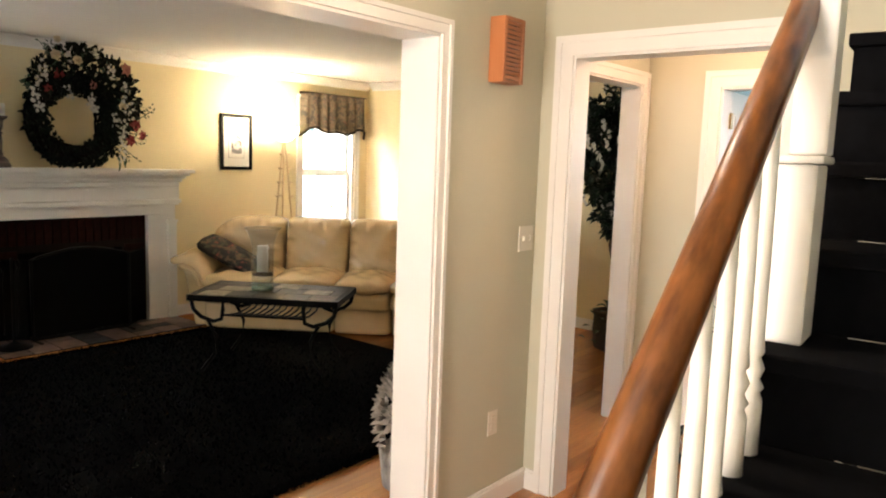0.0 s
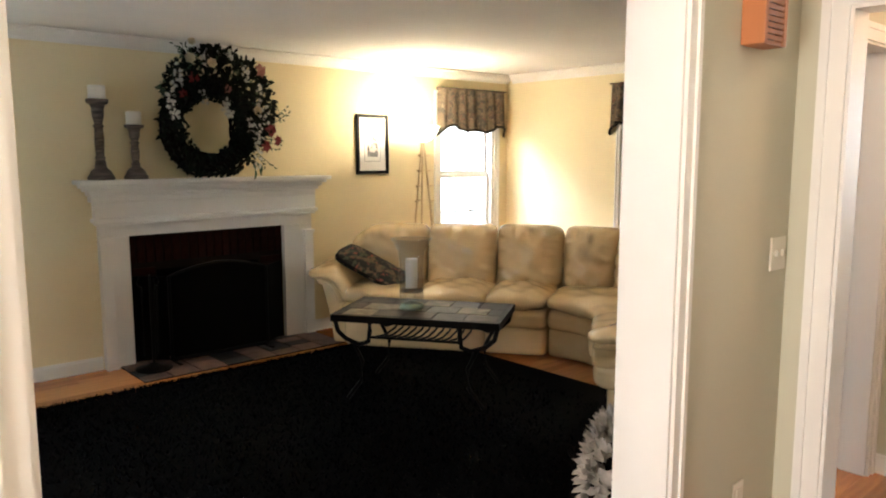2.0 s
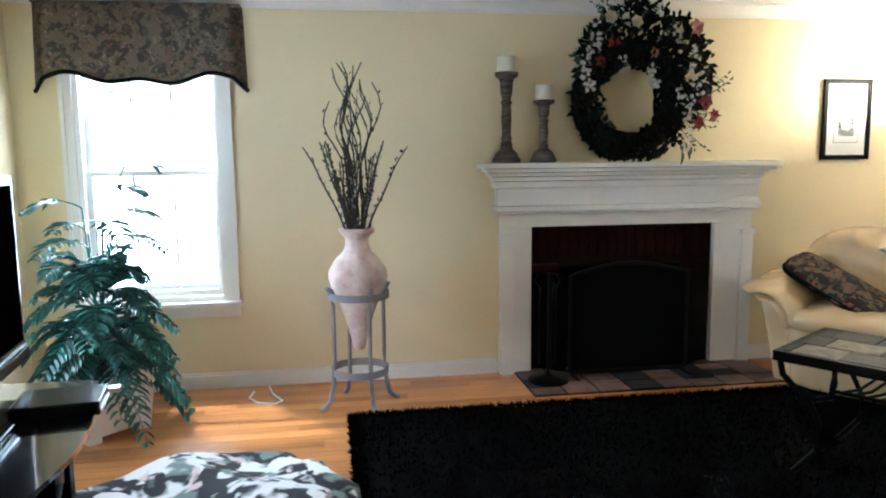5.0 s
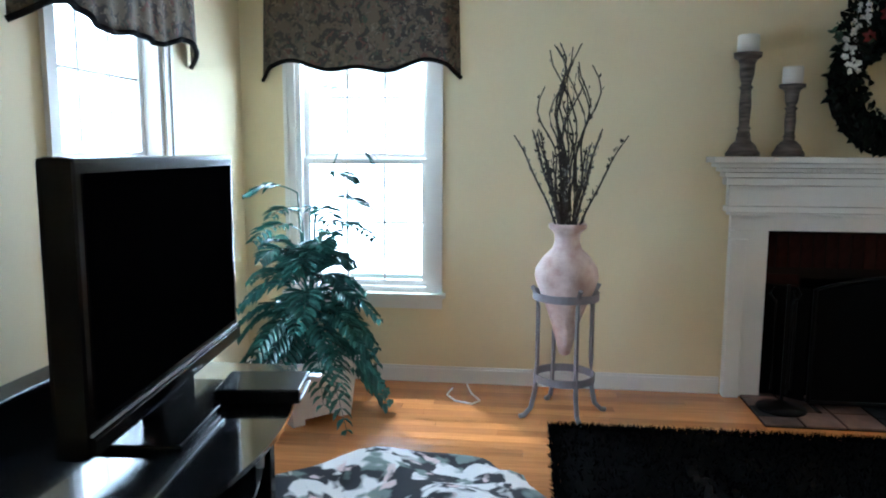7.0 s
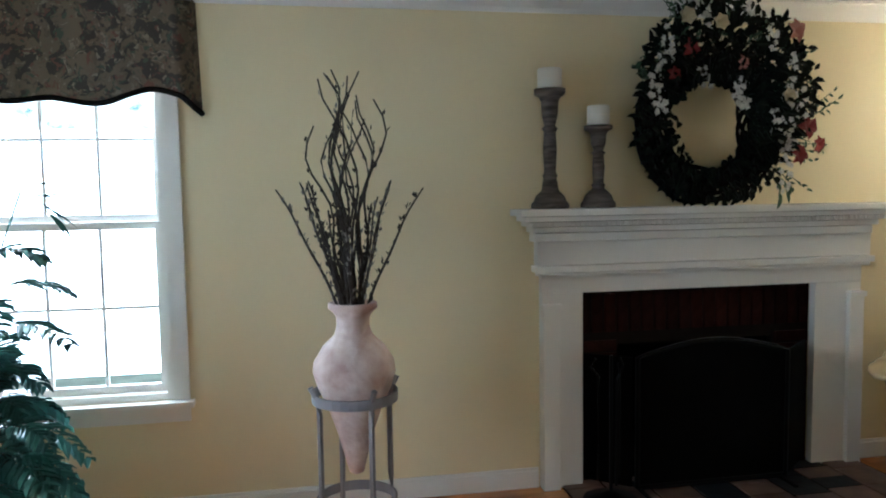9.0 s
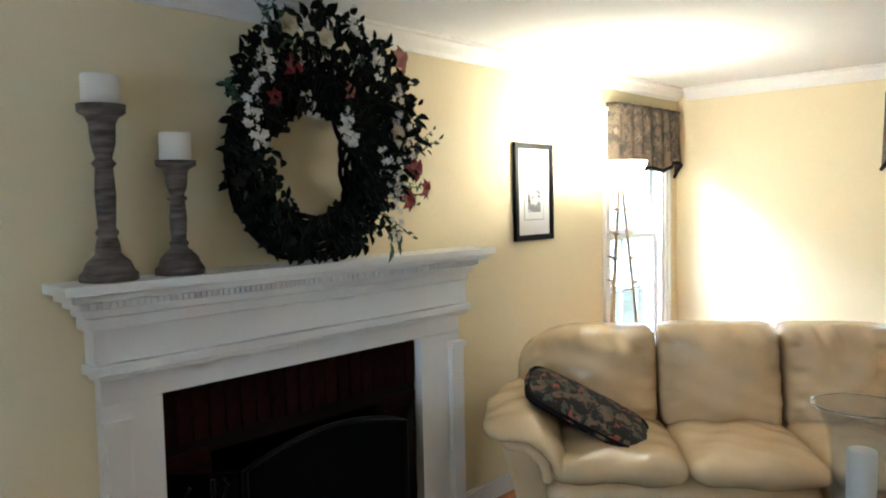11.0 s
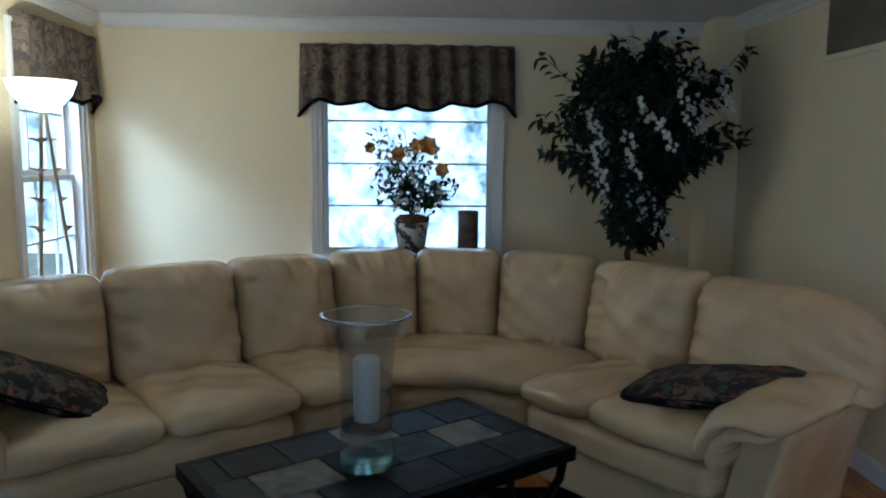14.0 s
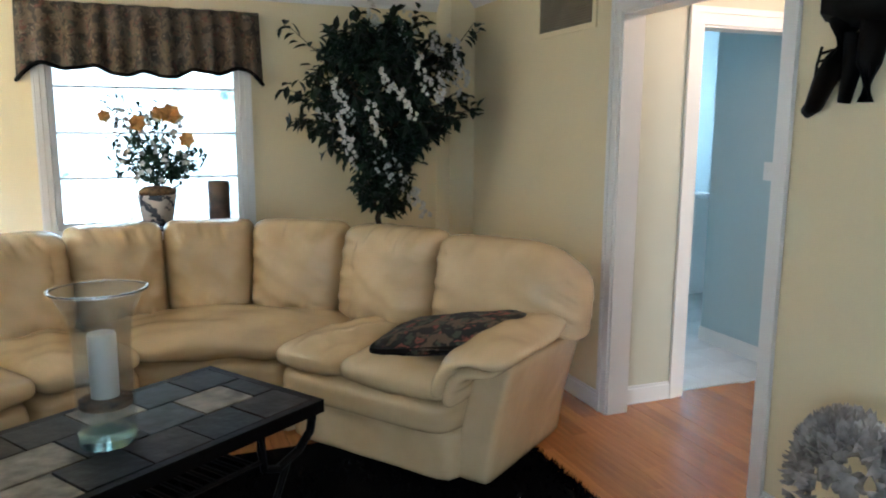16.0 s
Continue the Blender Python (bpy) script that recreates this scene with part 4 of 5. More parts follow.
# ---- coffee table ----
ct = thing("coffee_table", pose(-3.985, 3.60, 0.03, 0, 0, 34), "wrought iron coffee table with a slate tile top", "coffee table")
L2, B2, H = 0.54, 0.305, 0.545
part("top_frame", boxes(((-L2, -B2, H - 0.045), (L2, -B2 + 0.03, H)), ((-L2, B2 - 0.03, H - 0.045), (L2, B2, H)), ((-L2, -B2 + 0.03, H - 0.045), (-L2 + 0.03, B2 - 0.03, H)), ((L2 - 0.03, -B2 + 0.03, H - 0.045), (L2, B2 - 0.03, H)), ((-L2 + 0.03, -B2 + 0.03, H - 0.045), (L2 - 0.03, B2 - 0.03, H - 0.012))), M_IRON, ct)
# three staggered courses of split slate; each stone is (end of the stone along the course, slate)
COURSES = (
    (-B2 + 0.03, -0.092, ((-0.48, 0), (-0.28, 3), (-0.085, 0), (0.11, 2), (0.31, 0), (L2 - 0.03, 2))),
    (-0.092, 0.095, ((-0.405, 2), (-0.175, 3), (0.02, 0), (0.222, 1), (0.42, 3), (L2 - 0.03, 0))),
    (0.095, B2 - 0.03, ((-0.44, 0), (-0.25, 2), (-0.05, 0), (0.135, 3), (0.33, 1), (L2 - 0.03, 0))),
)
for y0, y1, stones in COURSES:
    x0 = -L2 + 0.03
    for x1, c in stones:
        part("slate_tile", boxes(((x0 + 0.003, y0 + 0.003, H - 0.012), (x1 - 0.003, y1 - 0.003, H + R.uniform(0.0, 0.003))), bevel=0.002), M_SLATE[c], ct)
        x0 = x1
for sx in (-1, 1):
    for sy in (-1, 1):
        bm = bmesh.new()
        y = sy * (B2 - 0.035)
        tube(bm, [(sx * (L2 - 0.02), y, H - 0.045), (sx * (L2 - 0.035), y, H - 0.11), (sx * (L2 - 0.09), y, H - 0.16), (sx * (L2 - 0.18), y, H - 0.19), (sx * (L2 - 0.24), y, H - 0.17), (sx * (L2 - 0.25), y, H - 0.10), (sx * (L2 - 0.25), y, H - 0.045)], 0.015, 8)
        part("scroll", bm, M_IRON, ct)
        bm = bmesh.new()
        tube(bm, [(sx * (L2 - 0.14), y, H - 0.18), (sx * (L2 - 0.20), y, H - 0.30), (sx * (L2 - 0.19), y, 0.12), (sx * (L2 - 0.10), y, 0.0)], 0.013, 8)
        part("leg", bm, M_IRON, ct)
for sy in (-1, 1):
    bm = bmesh.new()
    tube(bm, [(-L2 + 0.24, sy * (B2 - 0.035), H - 0.14), (L2 - 0.24, sy * (B2 - 0.035), H - 0.14)], 0.009, 6)
    part("shelf_rail", bm, M_IRON, ct)
for i in range(12):
    bm = bmesh.new()
    x = -L2 + 0.28 + i * (2 * L2 - 0.56) / 11
    tube(bm, [(x, -B2 + 0.035, H - 0.14), (x + 0.02, -0.1, H - 0.16), (x + 0.02, 0.1, H - 0.16), (x, B2 - 0.035, H - 0.14)], 0.007, 6)
    part("shelf_bar", bm, M_IRON, ct)

# hurricane vase
hv = thing("hurricane_vase", pose(-4.03, 3.52, 0.579) @ Matrix.Diagonal((1.06, 1.06, 1.14, 1)), "clear glass hurricane vase holding a white pillar candle", "vase")
part("glass", lathe(bmesh.new(), [(0.075, 0.0), (0.078, 0.01), (0.078, 0.10), (0.076, 0.25), (0.085, 0.33), (0.115, 0.395), (0.125, 0.40), (0.120, 0.401), (0.081, 0.333), (0.072, 0.25), (0.074, 0.10), (0.070, 0.035), (0.0, 0.03)], 32), M_GLASS, hv, smooth=True)
part("rim", lathe(bmesh.new(), [(0.119, 0.399), (0.126, 0.399), (0.127, 0.404), (0.121, 0.405), (0.119, 0.399)], 36, caps=False), M_PANE, hv, "thick glass rim", True)
part("foot", lathe(bmesh.new(), [(0.0, 0.002), (0.072, 0.002), (0.074, 0.03), (0.05, 0.035), (0.0, 0.05)], 28), M_FOOT, hv, "thick greenish glass foot", True)
part("sand", lathe(bmesh.new(), [(0.0, 0.101), (0.069, 0.101), (0.069, 0.118), (0.0, 0.125)], 24), M_MOSS, hv, "dark potpourri", True)
part("candle", lathe(bmesh.new(), [(0.036, 0.124), (0.037, 0.285), (0.033, 0.29), (0.004, 0.285)], 20), M_CANDLE, hv, "white pillar candle", True)

# ---- rug ----
rug = thing("rug", pose(0, 0, 0), "large black shag rug on the oak floor", "rug")
part("backing", boxes(((-5.27, 1.22, 0.001), (-2.32, 4.55, 0.016))), M_RUG, rug)
bm = bmesh.new()
for i in range(26000):
    u = R.random()
    x, y = R.uniform(-5.29, -2.3), R.uniform(1.2, 4.3)
    edge = R.random()
    if edge < 0.35:
        k = R.randrange(3)
        if k == 0:
            y = 1.21 + R.uniform(-0.03, 0.02)
        elif k == 1:
            x = -5.28 + R.uniform(-0.03, 0.02)
        else:
            x = -2.31 + R.uniform(-0.02, 0.03)
    elif y > 3.7 and R.random() < 0.5:
        continue
    p = Vector((x, y, 0.012))
    w = rnd_dir(0.9) * 0.03
    s_ = rnd_dir().cross(w).normalized() * 0.006
    v = [bm.verts.new(q) for q in (p - s_, p + s_, p + w + Vector((0, 0, 0.006)))]
    bm.faces.new(v)
part("shag", bm, M_RUG, rug, "deep black shag pile")["kind"] = "stuff"

# ---- amphora on its stand ----
am = thing("amphora", pose(-5.52, 1.26, 0.33), "whitewashed pink terracotta amphora with a pointed base", "vase")
part("vessel", lathe(bmesh.new(), [(0.012, 0.0), (0.03, 0.01), (0.045, 0.07), (0.075, 0.18), (0.11, 0.28), (0.15, 0.37), (0.168, 0.43), (0.163, 0.475), (0.125, 0.535), (0.078, 0.58), (0.066, 0.62), (0.068, 0.655), (0.082, 0.675), (0.10, 0.69), (0.10, 0.71), (0.082, 0.712), (0.06, 0.66)], 32, wob=0.008), M_TERRA, am, smooth=True)
st = thing("amphora_stand", pose(-5.52, 1.26, 0), "grey metal stand holding the amphora", "plant stand")
for k in range(4):
    a = math.radians(20 + 90 * k)
    c, s_ = math.cos(a), math.sin(a)
    bm = bmesh.new()
    tube(bm, [(r * c, r * s_, z) for r, z in ((0.25, 0.008), (0.225, 0.012), (0.185, 0.05), (0.165, 0.14), (0.155, 0.30), (0.155, 0.60), (0.165, 0.67), (0.19, 0.715))], 0.013, 6)
    part("leg", bm, M_STANDGREY, st)
for z, r in ((0.215, 0.158), (0.66, 0.168)):
    part("ring", lathe(bmesh.new(), [(r, z - 0.02), (r + 0.008, z - 0.02), (r + 0.008, z + 0.02), (r, z + 0.02), (r, z - 0.02)], 32, caps=False), M_STANDGREY, st, smooth=False)
tw = thing("willow_branches", pose(-5.52, 1.26, 1.0), "dark curly willow and catkin twigs in the amphora", "branches")
for k in range(34):
    curly = k < 12 or k > 29
    a = R.uniform(0, 6.28)
    lean = R.uniform(0.03, 0.16) if curly else R.uniform(0.08, 0.24)
    hgt = R.uniform(0.72, 0.98) if curly else R.uniform(0.30, 0.58)
    if k in (12, 13):
        a, lean, hgt = (-1.5 if k == 12 else 1.5), 0.27, 0.50
    ph = R.uniform(0, 6.28)
    side = -0.02 if curly else 0
    pts = []
    for i in range(15):
        t = i / 14
        w = (0.018 + 0.03 * t) * t if curly else 0.006 * t
        pts.append((0.02 * math.cos(a) + lean * t ** 1.3 * math.cos(a) * 0.8 + w * math.sin(t * 15 + ph), 0.02 * math.sin(a) + lean * t ** 1.3 * math.sin(a) + side * t * t + w * math.cos(t * 13 + ph), -0.12 + (hgt + 0.12) * t))
    bm = bmesh.new()
    tube(bm, pts, 0.0075, 5, 0.0032)
    b_ = part("twig", bm, M_TWIG, tw)
    bm = bmesh.new()
    n = 0
    for i in range(4, 14):
        for q in range(1 if curly else 3):
            p = Vector(pts[i]) + Vector((R.uniform(-1, 1), R.uniform(-1, 1), R.uniform(-1.5, 1.5))) * 0.010
            leaf(bm, p, Vector((R.uniform(-0.6, 0.6), R.uniform(-0.6, 0.6), 1)), rnd_dir(), 0.024, 0.012)
    part("catkin", bm, M_TWIG if k % 3 else M_CATKIN, b_)["kind"] = "stuff"
# loose white cord on the floor
bm = bmesh.new()
tube(bm, [(-5.86, 0.62, 0.006), (-5.74, 0.60, 0.006), (-5.64, 0.66, 0.006), (-5.60, 0.76, 0.006), (-5.66, 0.80, 0.006), (-5.78, 0.74, 0.006), (-5.95, 0.70, 0.006)], 0.005, 6)
tagged(part("cord", bm, M_WHITE), "loose white electric cord lying on the oak floor", "cord")

# ---- television and its stand ----
sd = thing("tv_stand", pose(-3.40, 0.0, 0), "black tv stand with a curved smoked glass top", "tv stand")


def bowfront(bm, x0, x1, y0, yf, bow, z0, z1):
    n = 20
    pts = [(x0, y0)] + [(x0 + (x1 - x0) * i / n, yf + bow * math.sin(math.pi * i / n) - bow * 0.2) for i in range(n + 1)] + [(x1, y0)]
    a = [bm.verts.new((x, y, z0)) for x, y in pts]
    b = [bm.verts.new((x, y, z1)) for x, y in pts]
    bm.faces.new(a)
    bm.faces.new(b[::-1])
    for i in range(len(pts)):
        j = (i + 1) % len(pts)
        bm.faces.new((a[i], b[i], b[j], a[j]))
    return bm


part("glass_top", bowfront(bmesh.new(), -0.72, 0.72, -0.45, 0.26, 0.16, 0.630, 0.645), M_DARKGLASS, sd, "smoked glass top")
part("middle_shelf", bowfront(bmesh.new(), -0.66, 0.66, -0.43, 0.16, 0.12, 0.34, 0.352), M_DARKGLASS, sd)
part("lower_shelf", bowfront(bmesh.new(), -0.68, 0.68, -0.43, 0.20, 0.12, 0.06, 0.09), M_BLACKGLOSS, sd)
# Added black back stops the bright wall showing through the open stand.
part("back_block", boxes(((-0.66, -0.446, 0.0), (0.66, -0.431, 0.628))), M_BLACKGLOSS, sd)
for sx in (-1, 1):
    part("side_panel", boxes(((sx * 0.62 - 0.025, -0.42, 0.0), (sx * 0.62 + 0.025, 0.17, 0.628)), bevel=0.006), M_BLACKGLOSS, sd)
    part("chrome_post", lathe(bmesh.new(), [(0.014, 0.353), (0.014, 0.629)], 12, pose(sx * 0.50, 0.17, 0)), M_SILVER, sd, "silver post")
tv = thing("television", pose(-3.595, 0.03, 0.646, 0, 0, 5.5), "switched-off black flat television on a pedestal", "television")
part("case", boxes(((-0.545, -0.05, 0.085), (0.545, 0.03, 0.75)), bevel=0.014), M_BLACKGLOSS, tv)
part("back_housing", boxes(((-0.40, -0.11, 0.14), (0.40, -0.051, 0.66)), bevel=0.02), M_BLACKGLOSS, tv)
part("screen", boxes(((-0.505, 0.0305, 0.165), (0.505, 0.033, 0.715))), M_SCREEN, tv, "dark glossy screen")
part("speaker_bar", boxes(((-0.535, 0.031, 0.095), (0.535, 0.042, 0.135)), bevel=0.004), M_BLACKGLOSS, tv)
# Silver strip stands in for the highlight along the lower bezel.
part("bezel_highlight", boxes(((-0.535, 0.031, 0.140), (0.535, 0.036, 0.146))), M_SILVER, tv, "thin silver strip drawn as the highlight on the lower bezel")
part("neck", boxes(((-0.12, -0.04, 0.018), (0.12, 0.02, 0.084))), M_BLACKGLOSS, tv)
part("foot", boxes(((-0.28, -0.15, 0.0), (0.28, 0.13, 0.017)), bevel=0.006), M_BLACKGLOSS, tv)
for nm, z, h_ in (("cable_box", 0.353, 0.07), ("disc_player", 0.091, 0.06)):
    d_ = thing(nm, pose(-3.45, -0.05, z), "black media player with a silver front edge on the shelf", "media player")
    part("body", boxes(((-0.20, -0.16, 0.0), (0.20, 0.14, h_)), bevel=0.004), M_BLACKGLOSS, d_)
    part("display", boxes(((-0.16, 0.1405, 0.02), (-0.04, 0.143, h_ - 0.015))), M_SILVER, d_)
# Added block hides the bright gap between the television and its stand.
sb = thing("gap_block", pose(-3.40, -0.27, 0.646), "long black block added behind the television foot to close a bright gap", "speaker")
part("body", boxes(((-0.52, -0.05, 0.0), (0.52, 0.05, 0.15)), bevel=0.01), M_BLACKGLOSS, sb)
d_ = thing("game_console", pose(-3.80, 0.24, 0.646, 0, 0, 8), "small black console with silver trim on the glass top", "media player")
part("body", boxes(((-0.10, -0.14, 0.0), (0.10, 0.12, 0.045)), bevel=0.006), M_BLACKGLOSS, d_)
part("trim", boxes(((-0.09, 0.1205, 0.005), (0.09, 0.124, 0.014))), M_SILVER, d_)
part("remote", boxes(((-0.165, 0.0, 0.0), (-0.12, 0.15, 0.018)), bevel=0.004), M_SILVER, d_)

# ---- palm in a white planter ----
pp = thing("planter", pose(-5.375, -0.125, 0, 0, 0, 45) @ Matrix.Diagonal((1.2, 1.2, 1, 1)), "white square planter box", "planter")
bm = bmesh.new()
for z0, z1, a, b in ((0.03, 0.30, 0.145, 0.165),):
    v = [bm.verts.new((sx * a, sy * a, z0)) for sx, sy in ((-1, -1), (1, -1), (1, 1), (-1, 1))]
    w = [bm.verts.new((sx * b, sy * b, z1)) for sx, sy in ((-1, -1), (1, -1), (1, 1), (-1, 1))]
    bm.faces.new(v[::-1])
    bm.faces.new(w)
    for i in range(4):
        bm.faces.new((v[i], v[(i + 1) % 4], w[(i + 1) % 4], w[i]))
part("box", bm, M_WHITE, pp)
part("rim", boxes(((-0.175, -0.175, 0.301), (0.175, 0.175, 0.33)), bevel=0.005), M_WHITE, pp)
for sx in (-1, 1):
    for sy in (-1, 1):
        part("foot", boxes(((sx * 0.115 - 0.028, sy * 0.115 - 0.028, 0), (sx * 0.115 + 0.028, sy * 0.115 + 0.028, 0.031))), M_WHITE, pp)
pm = thing("palm_plant", pose(-5.39, -0.11, 0.33) @ Matrix.Diagonal((0.98, 0.98, 1.2, 1)), "bushy blue-green palm and fern fronds in the planter", "plant")


def frond(bm, base, a, lift, length, n=16, lw=0.020, ll=0.13, droop=0.5):
    """A feathered frond: arching rib with paired leaflets."""
    out = Vector((math.cos(a), math.sin(a), 0))
    pts = []
    for i in range(n + 1):
        t = i / n
        pts.append(base + out * length * t * math.cos(lift) + Vector((0, 0, 1)) * (length * t * math.sin(lift) - droop * length * t * t))
    tube(bm, pts, 0.0035, 4, 0.0015)
    side = Vector((-out.y, out.x, 0))
    for i in range(4, n + 1):
        t = i / n
        d = (pts[i] - pts[i - 1]).normalized()
        k = ll * (1 - 0.75 * (t - 0.35) ** 2 * 2)
        for s_ in (-1, 1):
            leaf(bm, pts[i], d * 0.7 + side * s_ + Vector((0, 0, R.uniform(-0.2, 0.15))), Vector((0, 0, 1)), k, lw, 0.15)


for k in range(76):
    a = 2.4 * k + R.uniform(-0.3, 0.3)
    f = k / 75
    z = 0.02 + 0.45 * (1 - f) * R.uniform(0.5, 1.0)
    lift = 1.15 - 1.0 * f + R.uniform(-0.1, 0.1)
    bm = bmesh.new()
    frond(bm, Vector((R.uniform(-0.03, 0.03), R.uniform(-0.03, 0.03), z)), a, lift, R.uniform(0.36, 0.50), 15, 0.034, 0.135, 0.55 + 0.35 * f)
    ob = part("frond", bm, M_PALM, pm)
for k, (a, z, l_) in enumerate(((0.6, 0.62, 0.34), (2.2, 0.66, 0.30), (4.0, 0.60, 0.34), (5.2, 0.72, 0.26), (1.5, 0.78, 0.22), (1.2, 0.55, 0.36), (5.9, 0.55, 0.36))):
    bm = bmesh.new()
    base = Vector((0.05 * math.cos(a), 0.05 * math.sin(a), z))
    tube(bm, [Vector((0, 0, 0)), Vector((0.03 * math.cos(a), 0.03 * math.sin(a), z * 0.6)), base], 0.005, 5)
    frond(bm, base, a, 0.5, l_ * 1.15, 12, 0.032, 0.13, 0.5)
    part("tall_frond", bm, M_PALM, pm)
bm = bmesh.new()
tube(bm, [(0, 0, 0), (0.05, 0.12, 0.75), (0.04, 0.22, 0.98)], 0.004, 5)
for q in range(7):
    leaf(bm, Vector((0.04, 0.22 + 0.015 * q, 0.98 - 0.01 * q)), Vector((0.2, 1, 0.5 - 0.22 * q)) + rnd_dir() * 0.3, Vector((0, 0, 1)), 0.14, 0.02)
part("tall_frond", bm, M_PALM, pm)

# ---- floor pillow ----
fl = thing("floor_pillow", pose(-4.20, 0.62, 0.075, 0, 0, 25), "crumpled black, white and green leaf-print throw on the floor", "throw")
part("cloth", puff((-0.50, -0.52, -0.072), (0.50, 0.52, 0.075), lambda a, b, c: Vector((a * 1.05 * (1 + 0.06 * math.sin(7 * b + 1)), b * (1 + 0.06 * math.sin(9 * a)), -0.072 + (c + 0.072) * (0.75 + 0.2 * math.sin(8 * a + 3 * b) + 0.15 * math.sin(13 * b - 4 * a)))), 3.0, seed=77, crease=0.02), M_THROW, fl, smooth=True)


# ---- ficus tree ----
fc = thing("ficus_tree", pose(-2.42, 5.98, 0), "artificial dark green tree with white blossom sprays in a basket", "potted tree")
part("basket", lathe(bmesh.new(), [(0.13, 0.0), (0.17, 0.02), (0.19, 0.18), (0.18, 0.30), (0.195, 0.32), (0.195, 0.335), (0.16, 0.335), (0.15, 0.30)], 24), M_BASKET, fc, smooth=True)
part("moss", lathe(bmesh.new(), [(0.155, 0.295), (0.10, 0.32), (0.0, 0.325)], 20, wob=0.03), M_MOSS, fc, smooth=True)
TR = [Vector(p) for p in ((0.0, 0, 0.3), (-0.02, 0.01, 0.6), (-0.09, 0, 0.9), (-0.02, -0.02, 1.15), (0.06, 0, 1.4), (0.0, 0.02, 1.7), (0.0, 0, 1.95))]
part("trunk", tube(bmesh.new(), TR, 0.024, 8, 0.010), M_TRUNK, fc, smooth=True)
leaves, flowers = bmesh.new(), bmesh.new()


def sprig(b0, tip, n, spread, bloom):
    """A limb with n leaves about its outer half and, at times, a hanging spray of blossom."""
    d = (tip - b0).normalized()
    mid = b0.lerp(tip, 0.5) + Vector((0, 0, 0.05))
    part("limb", tube(bmesh.new(), [b0, mid, tip], 0.008, 5, 0.002), M_TRUNK, fc)
    for q in range(n):
        p = b0.lerp(tip, R.uniform(0.3, 1.08)) + rnd_dir() * R.uniform(0.0, spread)
        p.x, p.y, p.z = min(p.x, 0.60), min(p.y, 0.42), min(p.z, 2.36)
        leaf(leaves, p, d * 0.5 + rnd_dir() * 0.8 + Vector((0, 0, -0.3)), Vector((0, 0, 1)) + rnd_dir() * 0.5, R.uniform(0.06, 0.105), R.uniform(0.034, 0.052))
    if bloom:
        drop = R.uniform(0.012, 0.02)
        for q in range(R.randrange(9, 16)):
            p = Vector((tip.x * 0.9 + R.uniform(-0.03, 0.03) + 0.006 * q, min(tip.y, 0.05) - 0.14 + R.uniform(-0.05, 0.02), tip.z - drop * q + 0.08))
            blossom(flowers, p, R.uniform(0.014, 0.024), 5, Vector((R.uniform(-0.6, 0.6), -1, 0.2)))


for k in range(58):
    u, a = (k + 0.5) / 58, 2.39996 * k
    z = 1 - 2 * u
    r = math.sqrt(1 - z * z) * R.uniform(0.62, 1.06)
    tip = Vector((-0.07 + 0.57 * r * math.cos(a), -0.04 + 0.37 * r * math.sin(a), 1.75 + 0.47 * z * R.uniform(0.8, 1.05)))
    if tip.x > 0.12 and tip.z < 1.42:
        tip.z = 1.50
    i = max(1, min(5, int((tip.z - 0.55) / 0.26)))
    sprig(TR[i].lerp(TR[i + 1], R.random()), tip, 66, 0.085, k % 5 in (1, 3))
for x, y, z in ((-0.68, -0.10, 1.72), (-0.64, -0.05, 1.55), (-0.62, 0.05, 2.10), (0.52, -0.25, 1.62), (0.46, -0.30, 2.14)):
    sprig(TR[4], Vector((x, y, z)), 34, 0.06, False)
for k in range(11):
    a = 2.39996 * k
    tip = Vector((-0.05 + 0.17 * math.cos(a), 0.13 * math.sin(a), 1.02 + 0.03 * k))
    sprig(TR[2].lerp(TR[3], 0.1 * (k % 8)), tip, 40, 0.065, k % 3 == 0)
part("foliage", leaves, M_FICUS, fc)["kind"] = "stuff"
part("blossom_sprays", flowers, M_BLOSSOM, fc, "white blossom sprays")["kind"] = "stuff"
bm = bmesh.new()
for k in range(7):
    a = 0.9 * k
    p0 = Vector((0, 0, 0.34))
    for q in range(9):
        p = p0 + Vector((math.cos(a) * 0.035 * q, math.sin(a) * 0.035 * q, 0.10 * math.sin(q * 0.4) - 0.006 * q * q))
        leaf(bm, p, Vector((math.cos(a), math.sin(a), 0.4)) + rnd_dir() * 0.6, Vector((0, 0, 1)), 0.07, 0.04)
part("ivy", bm, M_LEAF, fc)["kind"] = "stuff"

# ---- plants at the wide window ----
ps = thing("plant_table", pose(-3.80, 6.28, 0), "small dark wooden table under the window", "side table")
part("tabletop", boxes(((-0.50, -0.15, 0.845), (0.50, 0.15, 0.87)), bevel=0.004), M_TRUNK, ps)
for sx in (-1, 1):
    for sy in (-1, 1):
        part("leg", boxes(((sx * 0.46 - 0.02, sy * 0.12 - 0.02, 0), (sx * 0.46 + 0.02, sy * 0.12 + 0.02, 0.844))), M_TRUNK, ps)
rp = thing("rose_pot", pose(-3.88, 6.30, 0.871), "white pot with dark blue print and moss", "flower pot")
part("saucer", lathe(bmesh.new(), [(0.10, 0), (0.135, 0.012), (0.13, 0.02), (0.0, 0.018)], 24), M_SLATE[0], rp, smooth=True)
part("pot", lathe(bmesh.new(), [(0.085, 0.021), (0.095, 0.04), (0.115, 0.17), (0.12, 0.18), (0.12, 0.195), (0.10, 0.195), (0.095, 0.17)], 28), M_POTBLUE, rp, smooth=True)
